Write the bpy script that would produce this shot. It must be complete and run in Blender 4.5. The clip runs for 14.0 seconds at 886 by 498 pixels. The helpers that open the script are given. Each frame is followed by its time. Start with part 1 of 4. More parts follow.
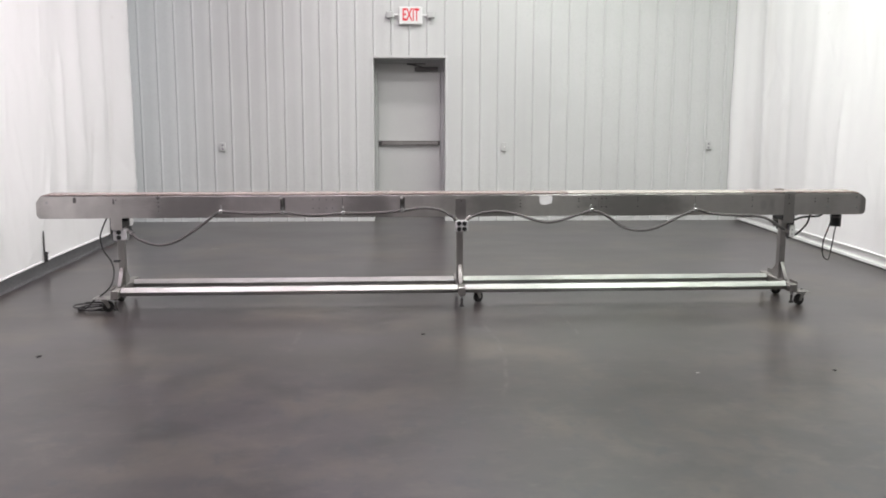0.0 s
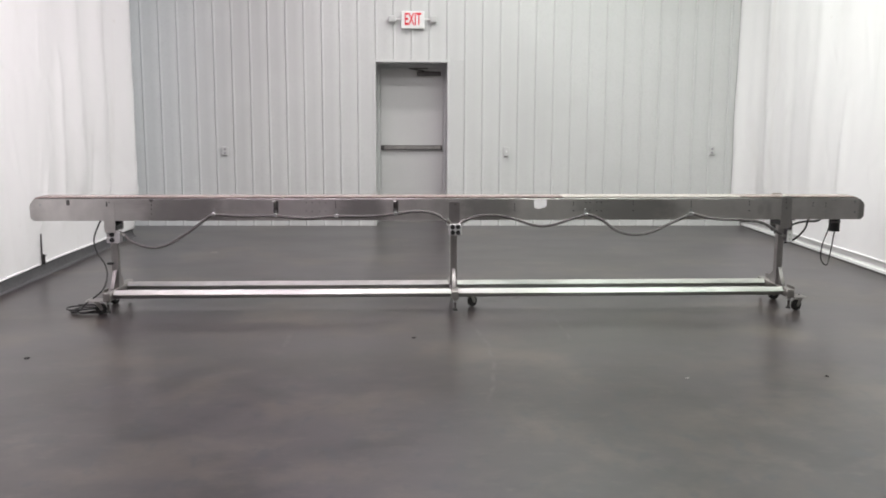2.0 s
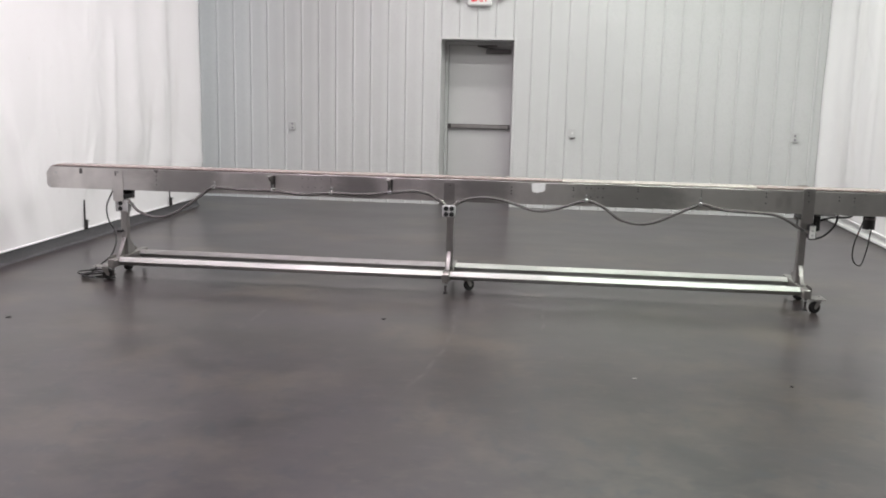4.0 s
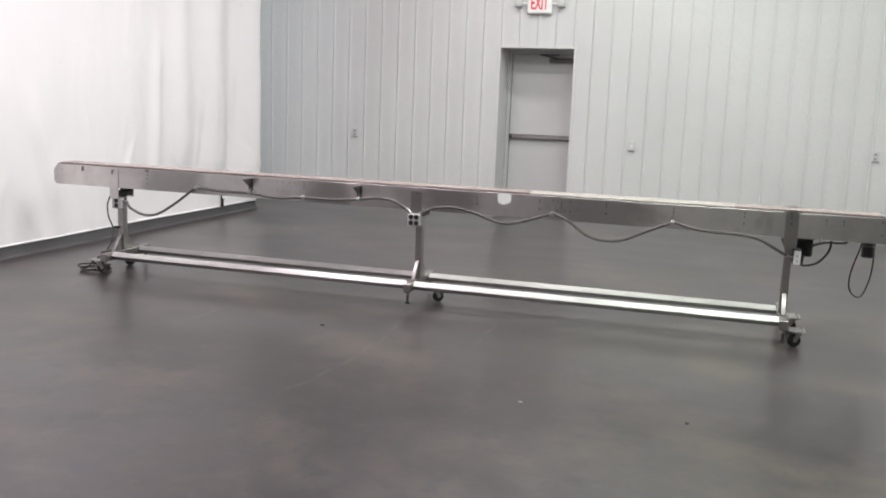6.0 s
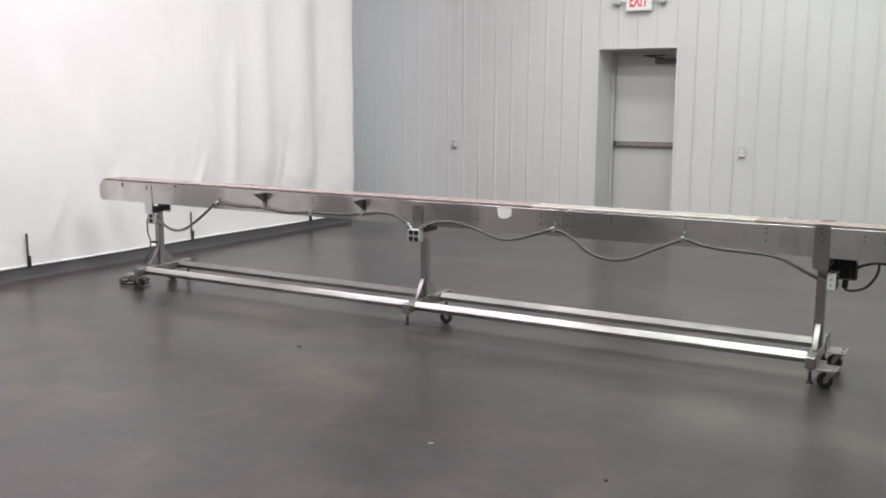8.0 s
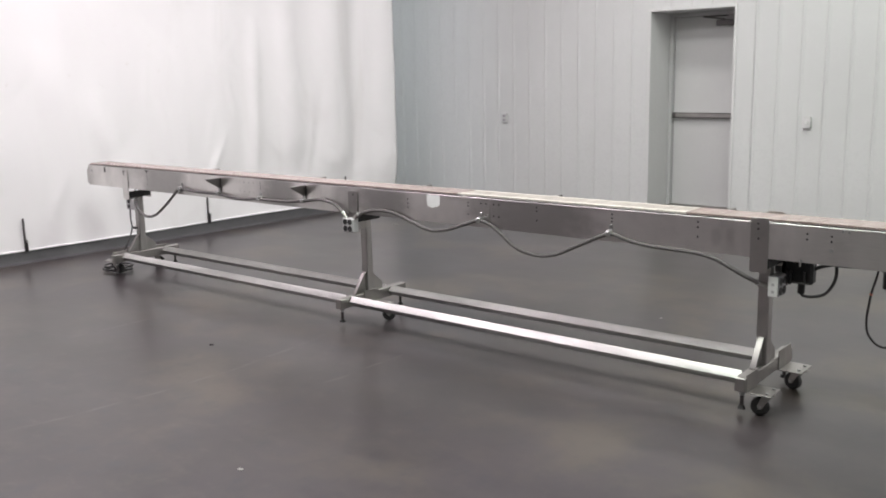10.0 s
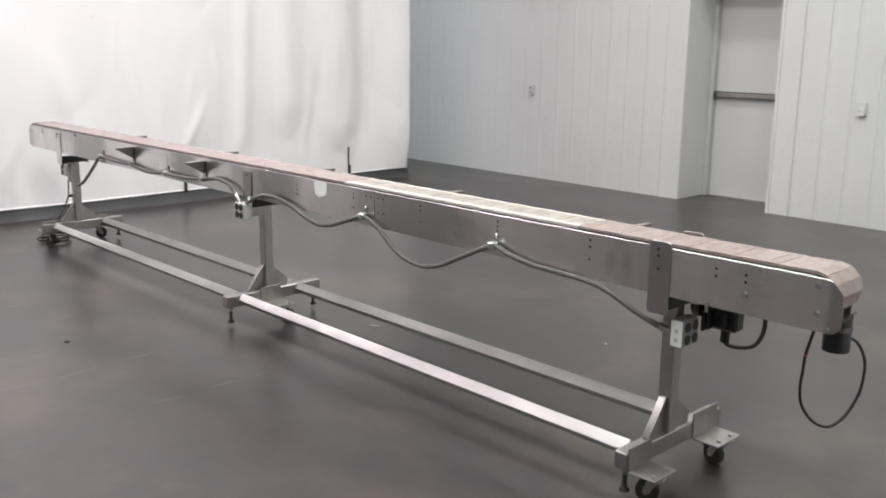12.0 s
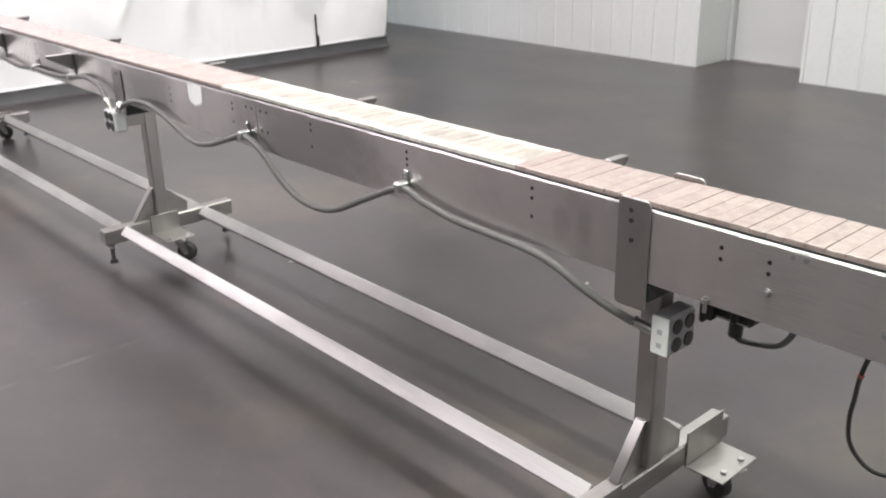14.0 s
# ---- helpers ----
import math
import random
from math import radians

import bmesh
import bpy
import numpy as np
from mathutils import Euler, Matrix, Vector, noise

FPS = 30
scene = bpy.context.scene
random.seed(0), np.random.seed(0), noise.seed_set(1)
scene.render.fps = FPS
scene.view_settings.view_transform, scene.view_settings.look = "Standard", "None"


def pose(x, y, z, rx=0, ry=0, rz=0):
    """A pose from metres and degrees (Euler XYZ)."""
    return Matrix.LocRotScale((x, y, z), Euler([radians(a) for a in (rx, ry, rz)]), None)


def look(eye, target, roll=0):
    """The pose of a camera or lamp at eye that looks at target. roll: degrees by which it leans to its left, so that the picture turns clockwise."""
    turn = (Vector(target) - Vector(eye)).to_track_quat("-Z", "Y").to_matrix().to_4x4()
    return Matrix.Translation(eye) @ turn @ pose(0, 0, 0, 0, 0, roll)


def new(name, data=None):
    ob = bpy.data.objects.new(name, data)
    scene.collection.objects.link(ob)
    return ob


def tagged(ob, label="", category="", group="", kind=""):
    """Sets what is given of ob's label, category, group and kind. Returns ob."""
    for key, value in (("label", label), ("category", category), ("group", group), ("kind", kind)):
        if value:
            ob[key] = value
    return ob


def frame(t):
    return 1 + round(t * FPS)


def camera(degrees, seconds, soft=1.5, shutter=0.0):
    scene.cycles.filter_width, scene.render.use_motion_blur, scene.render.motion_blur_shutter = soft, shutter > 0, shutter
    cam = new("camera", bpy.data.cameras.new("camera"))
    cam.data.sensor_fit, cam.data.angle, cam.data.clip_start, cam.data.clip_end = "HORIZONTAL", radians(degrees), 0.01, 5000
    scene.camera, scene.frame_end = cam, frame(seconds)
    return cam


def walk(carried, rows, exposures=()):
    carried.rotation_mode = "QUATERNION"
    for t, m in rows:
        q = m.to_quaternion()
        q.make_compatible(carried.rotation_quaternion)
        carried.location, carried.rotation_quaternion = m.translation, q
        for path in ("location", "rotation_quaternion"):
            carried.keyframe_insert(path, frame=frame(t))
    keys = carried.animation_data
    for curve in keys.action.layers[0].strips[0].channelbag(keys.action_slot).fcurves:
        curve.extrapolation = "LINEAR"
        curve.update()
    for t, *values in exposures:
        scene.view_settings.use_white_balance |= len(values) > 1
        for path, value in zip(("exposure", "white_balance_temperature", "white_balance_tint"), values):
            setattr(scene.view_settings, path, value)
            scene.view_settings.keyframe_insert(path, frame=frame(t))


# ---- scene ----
cam = camera(51.6, 14.0, 1.8, 0.5)
PATH = [
    (0, (0.25, 0.183, 1.509), (0.335, 2.157, 1.203), 0.1),
    (0.5, (0.239, 0.152, 1.518), (0.332, 2.128, 1.224), 0.0),
    (1, (0.256, 0.177, 1.505), (0.345, 2.152, 1.199), -0.3),
    (1.5, (0.308, 0.174, 1.5), (0.385, 2.151, 1.206), 0.5),
    (2, (0.394, 0.208, 1.486), (0.452, 2.186, 1.193), 0.2),
    (2.5, (0.576, 0.245, 1.505), (0.634, 2.223, 1.217), 1.8),
    (3, (0.899, 0.237, 1.497), (0.866, 2.217, 1.217), 1.2),
    (3.2, (1.047, 0.249, 1.466), (0.919, 2.225, 1.182), 1.4),
    (3.5, (1.216, 0.297, 1.488), (0.987, 2.257, 1.159), 0.6),
    (3.7, (1.328, 0.339, 1.499), (1.095, 2.296, 1.16), 1.0),
    (5.8, (2.791, 0.827, 1.5), (2.213, 2.711, 1.16), 1.7),
    (6, (2.895, 0.866, 1.505), (2.291, 2.744, 1.177), 2.1),
    (6.2, (3.0, 0.929, 1.493), (2.365, 2.801, 1.185), 2.6),
    (6.5, (3.137, 1.093, 1.502), (2.444, 2.948, 1.221), 2.2),
    (6.8, (3.323, 1.254, 1.506), (2.527, 3.063, 1.198), 1.9),
    (7, (3.416, 1.339, 1.504), (2.575, 3.123, 1.171), 1.5),
    (7.2, (3.586, 1.419, 1.502), (2.703, 3.181, 1.163), 1.2),
    (7.5, (3.763, 1.569, 1.526), (2.839, 3.313, 1.201), 0.9),
    (8, (3.98, 1.886, 1.499), (2.968, 3.582, 1.186), 0.3),
    (8.5, (4.195, 2.199, 1.499), (3.11, 3.845, 1.156), -0.4),
    (8.7, (4.311, 2.342, 1.493), (3.218, 3.979, 1.142), -0.6),
    (10.8, (4.87, 3.75, 1.533), (3.495, 5.151, 1.149), -0.7),
    (11, (4.878, 3.911, 1.515), (3.511, 5.316, 1.12), -0.0),
    (11.2, (4.901, 4.042, 1.52), (3.546, 5.454, 1.109), 0.8),
    (11.5, (4.906, 4.251, 1.496), (3.546, 5.65, 1.058), 0.8),
    (12, (4.926, 4.598, 1.507), (3.488, 5.915, 1.065), 0.6),
    (12.2, (4.887, 4.735, 1.499), (3.416, 6.014, 1.053), 0.5),
    (12.5, (4.783, 4.89, 1.493), (3.3, 6.153, 1.042), 0.3),
    (12.8, (4.685, 5.029, 1.497), (3.238, 6.331, 1.039), 0.2),
    (13, (4.61, 5.14, 1.488), (3.189, 6.453, 0.981), -0.1),
    (13.2, (4.541, 5.253, 1.484), (3.143, 6.568, 0.925), -0.1),
    (13.5, (4.46, 5.424, 1.49), (3.06, 6.712, 0.873), -0.7),
    (14, (4.336, 5.643, 1.483), (2.928, 6.857, 0.745), -1.3),
]
walk(cam, [(t, look(eye, target, roll)) for t, eye, target, roll in PATH],
     [(0, 0.04), (1.0, 0.01), (3.0, -0.03), (3.7, -0.03), (6.0, 0.05), (7.0, 0.0), (8.5, -0.04), (11.0, 0.03), (12.5, 0.09), (13.5, 0.29), (14.0, 0.46)])

# ---- light ----
world = bpy.data.worlds.new("world")
world.use_nodes = True
world.node_tree.nodes["Background"].inputs[0].default_value = (0.75, 0.8, 0.9, 1)
world.node_tree.nodes["Background"].inputs[1].default_value = 0.02
scene.world = world
scene.view_settings.exposure = 0.0


def strip_lamp(x, y, length, watts, colour):
    lamp = bpy.data.lights.new("ceiling_lamp", "AREA")
    lamp.shape, lamp.size, lamp.size_y = "RECTANGLE", length, 0.5
    lamp.energy, lamp.color = watts, colour
    new("ceiling_lamp", lamp).matrix_world = pose(x, y, 4.62)


for lamp_y, watts in ((-4.5, 80), (3.1, 60), (5.6, 140), (8.2, 100), (10.4, 58)):
    strip_lamp(-0.95 if lamp_y < 8 else -0.35 if lamp_y < 9 else 0.1, lamp_y, 3.2, watts * (0.75 if lamp_y < 4 else 0.9 if lamp_y < 8 else 0.68), (1.0, 0.872, 0.955))
    strip_lamp(3.1 if lamp_y < 8 else 2.5 if lamp_y < 9 else 2.2, lamp_y, 3.2, watts * (0.55 if lamp_y < 0 else 0.8 if lamp_y < 4 else 1.08), (0.92, 1.0, 0.91))

# the lamp in the aisle behind the left curtain
strip_lamp(-4.6, 8.6, 2.2, 105, (0.88, 0.95, 1.0))


# ---- materials ----
def material(name, colour, rough=0.5, metal=0.0, spec=0.5):
    m = bpy.data.materials.new(name)
    m.use_nodes = True
    b = m.node_tree.nodes["Principled BSDF"]
    b.inputs["Base Color"].default_value = (*colour, 1)
    b.inputs["Roughness"].default_value = rough
    b.inputs["Metallic"].default_value = metal
    b.inputs["Specular IOR Level"].default_value = spec
    return m, m.node_tree, b


def noise_of(tree, scale, detail=4.0, stretch=(1, 1, 1), distortion=0.0, rough=0.55, in_world=False):
    co = tree.nodes.new("ShaderNodeNewGeometry" if in_world else "ShaderNodeTexCoord")
    mp = tree.nodes.new("ShaderNodeMapping")
    mp.inputs["Scale"].default_value = stretch
    n = tree.nodes.new("ShaderNodeTexNoise")
    n.inputs["Scale"].default_value, n.inputs["Detail"].default_value = scale, detail
    n.inputs["Distortion"].default_value, n.inputs["Roughness"].default_value = distortion, rough
    tree.links.new(co.outputs["Position" if in_world else "Object"], mp.inputs["Vector"])
    tree.links.new(mp.outputs["Vector"], n.inputs["Vector"])
    return n.outputs["Fac"]


def ramp(tree, value, stops):
    r = tree.nodes.new("ShaderNodeValToRGB")
    while len(r.color_ramp.elements) < len(stops):
        r.color_ramp.elements.new(0.5)
    for e, (at, c) in zip(r.color_ramp.elements, stops):
        e.position, e.color = at, (*c, 1) if not isinstance(c, (int, float)) else (c, c, c, 1)
    r.color_ramp.interpolation = "EASE"
    tree.links.new(value, r.inputs["Fac"])
    return r.outputs["Color"]


def mix(tree, a, b, fac, mode="MIX"):
    m = tree.nodes.new("ShaderNodeMix")
    m.data_type, m.blend_type = "RGBA", mode
    for socket, v in ((m.inputs[0], fac), (m.inputs[6], a), (m.inputs[7], b)):
        if isinstance(v, bpy.types.NodeSocket):
            tree.links.new(v, socket)
        elif isinstance(v, (int, float)):
            socket.default_value = v
        else:
            socket.default_value = (*v, 1)
    return m.outputs[2]


def bump(tree, b, height, strength, distance):
    n = tree.nodes.new("ShaderNodeBump")
    n.inputs["Strength"].default_value, n.inputs["Distance"].default_value = strength, distance
    tree.links.new(height, n.inputs["Height"])
    tree.links.new(n.outputs["Normal"], b.inputs["Normal"])


def level(tree, value, lo, hi):
    """A value spread smoothly from 0 at lo to 1 at hi."""
    n = tree.nodes.new("ShaderNodeMapRange")
    n.interpolation_type = "SMOOTHERSTEP"
    n.inputs["From Min"].default_value, n.inputs["From Max"].default_value = lo, hi
    tree.links.new(value, n.inputs["Value"])
    return n.outputs["Result"]


def sums(tree, op, a, b=0.0):
    n = tree.nodes.new("ShaderNodeMath")
    n.operation = op
    for socket, v in zip(n.inputs, (a, b)):
        if isinstance(v, bpy.types.NodeSocket):
            tree.links.new(v, socket)
        else:
            socket.default_value = v
    return n.outputs[0]


def reflections_and_smudges(tree, patches):
    """Dark reflections painted into a plate's colour, and small smudges, at given places (x, z, half width, half
    height), with uneven soft edges.
    """
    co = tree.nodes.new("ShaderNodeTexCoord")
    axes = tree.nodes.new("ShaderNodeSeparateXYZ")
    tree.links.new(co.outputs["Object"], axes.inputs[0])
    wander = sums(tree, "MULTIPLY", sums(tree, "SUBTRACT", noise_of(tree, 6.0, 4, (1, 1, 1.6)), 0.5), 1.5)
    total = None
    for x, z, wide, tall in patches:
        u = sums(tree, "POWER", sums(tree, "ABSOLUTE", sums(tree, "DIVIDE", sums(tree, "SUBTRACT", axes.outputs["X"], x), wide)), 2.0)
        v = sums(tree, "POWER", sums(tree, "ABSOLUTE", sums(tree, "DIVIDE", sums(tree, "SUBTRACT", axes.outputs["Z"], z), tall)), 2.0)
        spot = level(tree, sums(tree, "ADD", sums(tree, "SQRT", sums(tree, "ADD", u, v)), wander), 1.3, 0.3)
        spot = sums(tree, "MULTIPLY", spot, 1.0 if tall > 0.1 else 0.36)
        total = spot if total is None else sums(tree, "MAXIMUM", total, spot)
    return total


def steel(name, colour, rough, stretch=(1, 1, 1), spots=0.1, smear=(1, 1, 0.35), brushed=0.0, worn=0.62, patches=()):
    """Stainless steel: brushed grain along one axis, smudges, and patches that paint in dark reflections."""
    m, t, b = material(name, colour, rough, 1.0)
    smudge = noise_of(t, 2.6, 4, smear, 0.4)
    drip = noise_of(t, 7.0, 4, (smear[0], smear[1], smear[2] * 0.6), 0.3)
    small = noise_of(t, 11, 4)
    grain = noise_of(t, 560, 3, stretch)
    c = mix(t, colour, tuple(c * worn for c in colour), ramp(t, smudge, ((0.40, 0.0), (0.66, 0.9))))
    c = mix(t, c, tuple(c * (0.4 + 0.6 * worn) for c in colour), ramp(t, drip, ((0.5, 0.0), (0.72, 0.7))))
    c = mix(t, c, tuple(c * 0.8 for c in colour), ramp(t, small, ((0.5, 0.0), (0.75, 0.6))))
    c = mix(t, c, tuple(c * 0.92 for c in colour), ramp(t, grain, ((0.35, 0.0), (0.7, 0.5))))
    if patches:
        c = mix(t, c, tuple(c * 0.40 for c in colour), sums(t, "MULTIPLY", reflections_and_smudges(t, patches), 0.75))
    t.links.new(c, b.inputs["Base Color"])
    t.links.new(ramp(t, smudge, ((0.3, rough - spots), (0.72, rough + spots))), b.inputs["Roughness"])
    bump(t, b, grain, 0.05, 0.0005)
    if brushed:
        along = t.nodes.new("ShaderNodeTangent")
        along.direction_type, along.axis = "RADIAL", "Z"
        t.links.new(along.outputs["Tangent"], b.inputs["Tangent"])
        b.inputs["Anisotropic"].default_value, b.inputs["Anisotropic Rotation"].default_value = brushed, 0.25
    return m


def painted(name, colour, rough, vary=0.06, scale=2.0, relief=0.05, grain=40, spec=0.5, in_world=False):
    """Paint, plastic or rubber with faint dirt at two scales."""
    m, t, b = material(name, colour, rough, 0.0, spec)
    large = noise_of(t, scale, 4, in_world=in_world)
    small = noise_of(t, grain, 3, in_world=in_world)
    c = mix(t, colour, tuple(x * (1 - 2.2 * vary) for x in colour), ramp(t, large, ((0.4, 0.0), (0.75, 1.0))))
    c = mix(t, c, tuple(x * (1 - 1.5 * vary) for x in colour), ramp(t, small, ((0.45, 0.0), (0.7, 0.8))))
    t.links.new(c, b.inputs["Base Color"])
    t.links.new(ramp(t, small, ((0.3, max(0.03, rough - 0.07)), (0.7, min(1, rough + 0.07)))), b.inputs["Roughness"])
    bump(t, b, small, relief, 0.002)
    return m


def trace(tree, x0, bend, y0, y1, wide):
    """A faint pale rub mark along y on the floor, broken up and slightly bent."""
    co = tree.nodes.new("ShaderNodeTexCoord")
    axes = tree.nodes.new("ShaderNodeSeparateXYZ")
    tree.links.new(co.outputs["Object"], axes.inputs[0])
    x, y = axes.outputs["X"], axes.outputs["Y"]
    mid = (y0 + y1) / 2
    sway = sums(tree, "MULTIPLY", sums(tree, "POWER", sums(tree, "SUBTRACT", y, mid), 2.0), bend)
    wobble = sums(tree, "MULTIPLY", sums(tree, "SUBTRACT", noise_of(tree, 2.2, 2), 0.5), 0.09)
    off = sums(tree, "ABSOLUTE", sums(tree, "SUBTRACT", sums(tree, "SUBTRACT", sums(tree, "SUBTRACT", x, x0), sway), wobble))
    band = level(tree, off, wide, 0.0)
    ends = level(tree, sums(tree, "ABSOLUTE", sums(tree, "SUBTRACT", y, mid)), (y1 - y0) / 2, (y1 - y0) / 2 - 0.45)
    rubbed = level(tree, noise_of(tree, 7.0, 4), 0.34, 0.66)
    return sums(tree, "MULTIPLY", sums(tree, "MULTIPLY", sums(tree, "MULTIPLY", band, ends), rubbed), 0.6)


def floor_material():
    """Sealed concrete: cloudy, with soft tan and purplish patches and paler trowel marks."""
    m, t, b = material("sealed_concrete", (0.06, 0.054, 0.053), 0.31, 0.0, 0.68)
    c = (0.0350, 0.0292, 0.0282)
    co = t.nodes.new("ShaderNodeTexCoord")
    axes = t.nodes.new("ShaderNodeSeparateXYZ")
    t.links.new(co.outputs["Object"], axes.inputs[0])
    # the part of the floor along the walls is more evenly sealed
    worn = sums(t, "ADD", sums(t, "MULTIPLY", level(t, axes.outputs["Y"], 6.8, 3.6), 0.58), 0.36)
    for scale, stretch, colour, lo, hi in ((0.4, (1, 1, 1), (0.0425, 0.0352, 0.0385), 0.40, 0.60), (0.9, (1, 1.1, 1), (0.070, 0.0570, 0.0470), 0.46, 0.68),
                                           (1.7, (1.0, 1.1, 1), (0.0085, 0.0076, 0.0079), 0.44, 0.78), (2.9, (0.9, 1.1, 1), (0.080, 0.0675, 0.0575), 0.47, 0.82),
                                           (5.5, (0.9, 1.1, 1), (0.007, 0.0064, 0.0066), 0.45, 0.93), (11.0, (0.8, 1.2, 1), (0.084, 0.073, 0.066), 0.48, 0.95),
                                           (7.5, (1.1, 0.8, 1), (0.022, 0.023, 0.028), 0.5, 0.74)):
        patch = level(t, noise_of(t, scale, 5, stretch, 0.2, 0.6), lo, hi)
        c = mix(t, c, colour, sums(t, "MULTIPLY", patch, worn) if scale > 1 else patch)
    for x0, bend, y0, y1, wide in ((1.42, 0.0, 5.9, 6.95, 0.022), (0.86, -0.10, 4.6, 6.9, 0.024), (-0.47, 0.12, 5.6, 6.6, 0.03)):
        c = mix(t, c, (0.098, 0.090, 0.084), trace(t, x0, bend, y0, y1, wide))
    t.links.new(c, b.inputs["Base Color"])
    gloss = t.nodes.new("ShaderNodeMapRange")
    gloss.inputs["From Min"].default_value, gloss.inputs["From Max"].default_value = 0.3, 0.7
    gloss.inputs["To Min"].default_value, gloss.inputs["To Max"].default_value = 0.281, 0.318
    t.links.new(noise_of(t, 1.4, 4, (0.7, 1.2, 1)), gloss.inputs["Value"])
    t.links.new(gloss.outputs["Result"], b.inputs["Roughness"])
    return m


def belt_material():
    m, t, b = material("belt_plastic", (0.42, 0.345, 0.32), 0.3, 0.0, 0.55)
    info = t.nodes.new("ShaderNodeObjectInfo")
    tone = ramp(t, info.outputs["Random"], ((0.0, (0.295, 0.225, 0.211)), (0.5, (0.316, 0.242, 0.227)), (1.0, (0.338, 0.260, 0.244))))
    blotch = noise_of(t, 26, 4, in_world=True)
    dirt = noise_of(t, 75, 4, (1, 2, 1), in_world=True)
    c = mix(t, tone, (0.385, 0.315, 0.285), ramp(t, blotch, ((0.42, 0.0), (0.66, 0.65))))
    c = mix(t, c, (0.19, 0.145, 0.133), ramp(t, dirt, ((0.5, 0.0), (0.8, 0.6))))
    t.links.new(c, b.inputs["Base Color"])
    t.links.new(ramp(t, dirt, ((0.3, 0.2), (0.7, 0.265))), b.inputs["Roughness"])
    return m


def cream_material():
    """The paler belt section: scuffed cream plastic, rubbed whiter along both edges."""
    m, t, b = material("cream_belt_plastic", (0.5, 0.46, 0.4), 0.36, 0.0, 0.5)
    info = t.nodes.new("ShaderNodeObjectInfo")
    tone = ramp(t, info.outputs["Random"], ((0.0, (0.262, 0.226, 0.202)), (0.5, (0.290, 0.252, 0.228)), (1.0, (0.325, 0.284, 0.257))))
    co = t.nodes.new("ShaderNodeTexCoord")
    axes = t.nodes.new("ShaderNodeSeparateXYZ")
    t.links.new(co.outputs["Object"], axes.inputs[0])
    across = t.nodes.new("ShaderNodeMath")
    across.operation = "ABSOLUTE"
    t.links.new(axes.outputs["Y"], across.inputs[0])
    rub = mix(t, level(t, across.outputs[0], 0.044, 0.068), level(t, noise_of(t, 40, 4, (1, 0.3, 1), in_world=True), 0.35, 0.65), 0.3)
    c = mix(t, tone, (0.64, 0.595, 0.55), rub)
    dirt = noise_of(t, 60, 4, (1, 2, 1), in_world=True)
    c = mix(t, c, (0.19, 0.162, 0.136), ramp(t, dirt, ((0.52, 0.0), (0.8, 0.5))))
    t.links.new(c, b.inputs["Base Color"])
    t.links.new(ramp(t, dirt, ((0.3, 0.32), (0.7, 0.45))), b.inputs["Roughness"])
    return m


def curtain_material():
    m, t, b = material("white_tarpaulin", (0.86, 0.85, 0.855), 0.42)
    stain = noise_of(t, 0.9, 6, (1, 1, 0.6), 0.6)
    fine = noise_of(t, 9, 5)
    weave = noise_of(t, 160, 2)
    c = mix(t, (0.87, 0.86, 0.865), (0.78, 0.765, 0.76), ramp(t, stain, ((0.55, 0.0), (0.8, 0.8))))
    streak = noise_of(t, 2.2, 5, (1, 1.4, 0.16), 0.3)
    c = mix(t, c, (0.70, 0.675, 0.655), ramp(t, streak, ((0.56, 0.0), (0.80, 0.5))))
    c = mix(t, c, (0.7, 0.67, 0.64), ramp(t, fine, ((0.66, 0.0), (0.8, 0.35))))
    t.links.new(c, b.inputs["Base Color"])
    bump(t, b, mix(t, fine, weave, 0.3), 0.12, 0.006)
    return m


# tall entries paint dark reflections into the steel colour; low ones are smudges
REFLECTION_AND_SMUDGE_SPOTS = ((2.02, 0.77, 0.38, 0.4), (0.92, 0.77, 0.22, 0.4), (-1.36, 0.77, 0.32, 0.4), (-0.02, 0.77, 0.2, 0.4), (3.03, 0.765, 0.03, 0.045), (3.10, 0.785, 0.028, 0.06), (3.83, 0.77, 0.035, 0.4))
STEEL = steel("brushed_stainless", (0.80, 0.77, 0.755), 0.31, (0.02, 1, 1), 0.03, (0.55, 1, 0.4), 0.6, 0.5, REFLECTION_AND_SMUDGE_SPOTS)
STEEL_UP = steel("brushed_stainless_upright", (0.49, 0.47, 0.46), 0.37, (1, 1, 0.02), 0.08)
POLISHED = steel("polished_edge", (0.52, 0.505, 0.495), 0.33, (0.02, 1, 1), 0.04)
RAIL_STEEL = steel("rail_stainless", (0.635, 0.635, 0.615), 0.47, (0.02, 1, 1), 0.035, (0.4, 1, 1), 0.7)
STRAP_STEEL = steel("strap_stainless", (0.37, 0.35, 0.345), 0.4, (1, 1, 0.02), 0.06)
# stainless darkened by colour, for the shaded faces of the guide brackets
FIN_STEEL = steel("shaded_stainless", (0.20, 0.185, 0.182), 0.5)
STEEL_DULL = steel("dull_stainless", (0.44, 0.42, 0.405), 0.42)
ZINC = steel("zinc_plated", (0.55, 0.55, 0.55), 0.4, (1, 1, 1), 0.07)
DARK_METAL = steel("dark_steel", (0.16, 0.15, 0.15), 0.45)
BLACK = painted("black_plastic", (0.016, 0.016, 0.017), 0.42, 0.1)
RUBBER = painted("black_rubber", (0.022, 0.021, 0.021), 0.6, 0.1)
CABLE = painted("grey_cable_jacket", (0.15, 0.14, 0.139), 0.5, 0.08, 2.0, 0.05, 40, 0.3)
CORD = painted("black_cord_jacket", (0.03, 0.03, 0.03), 0.45, 0.08)
BOX_GREY = painted("cast_aluminium_box", (0.52, 0.51, 0.52), 0.45, 0.08)
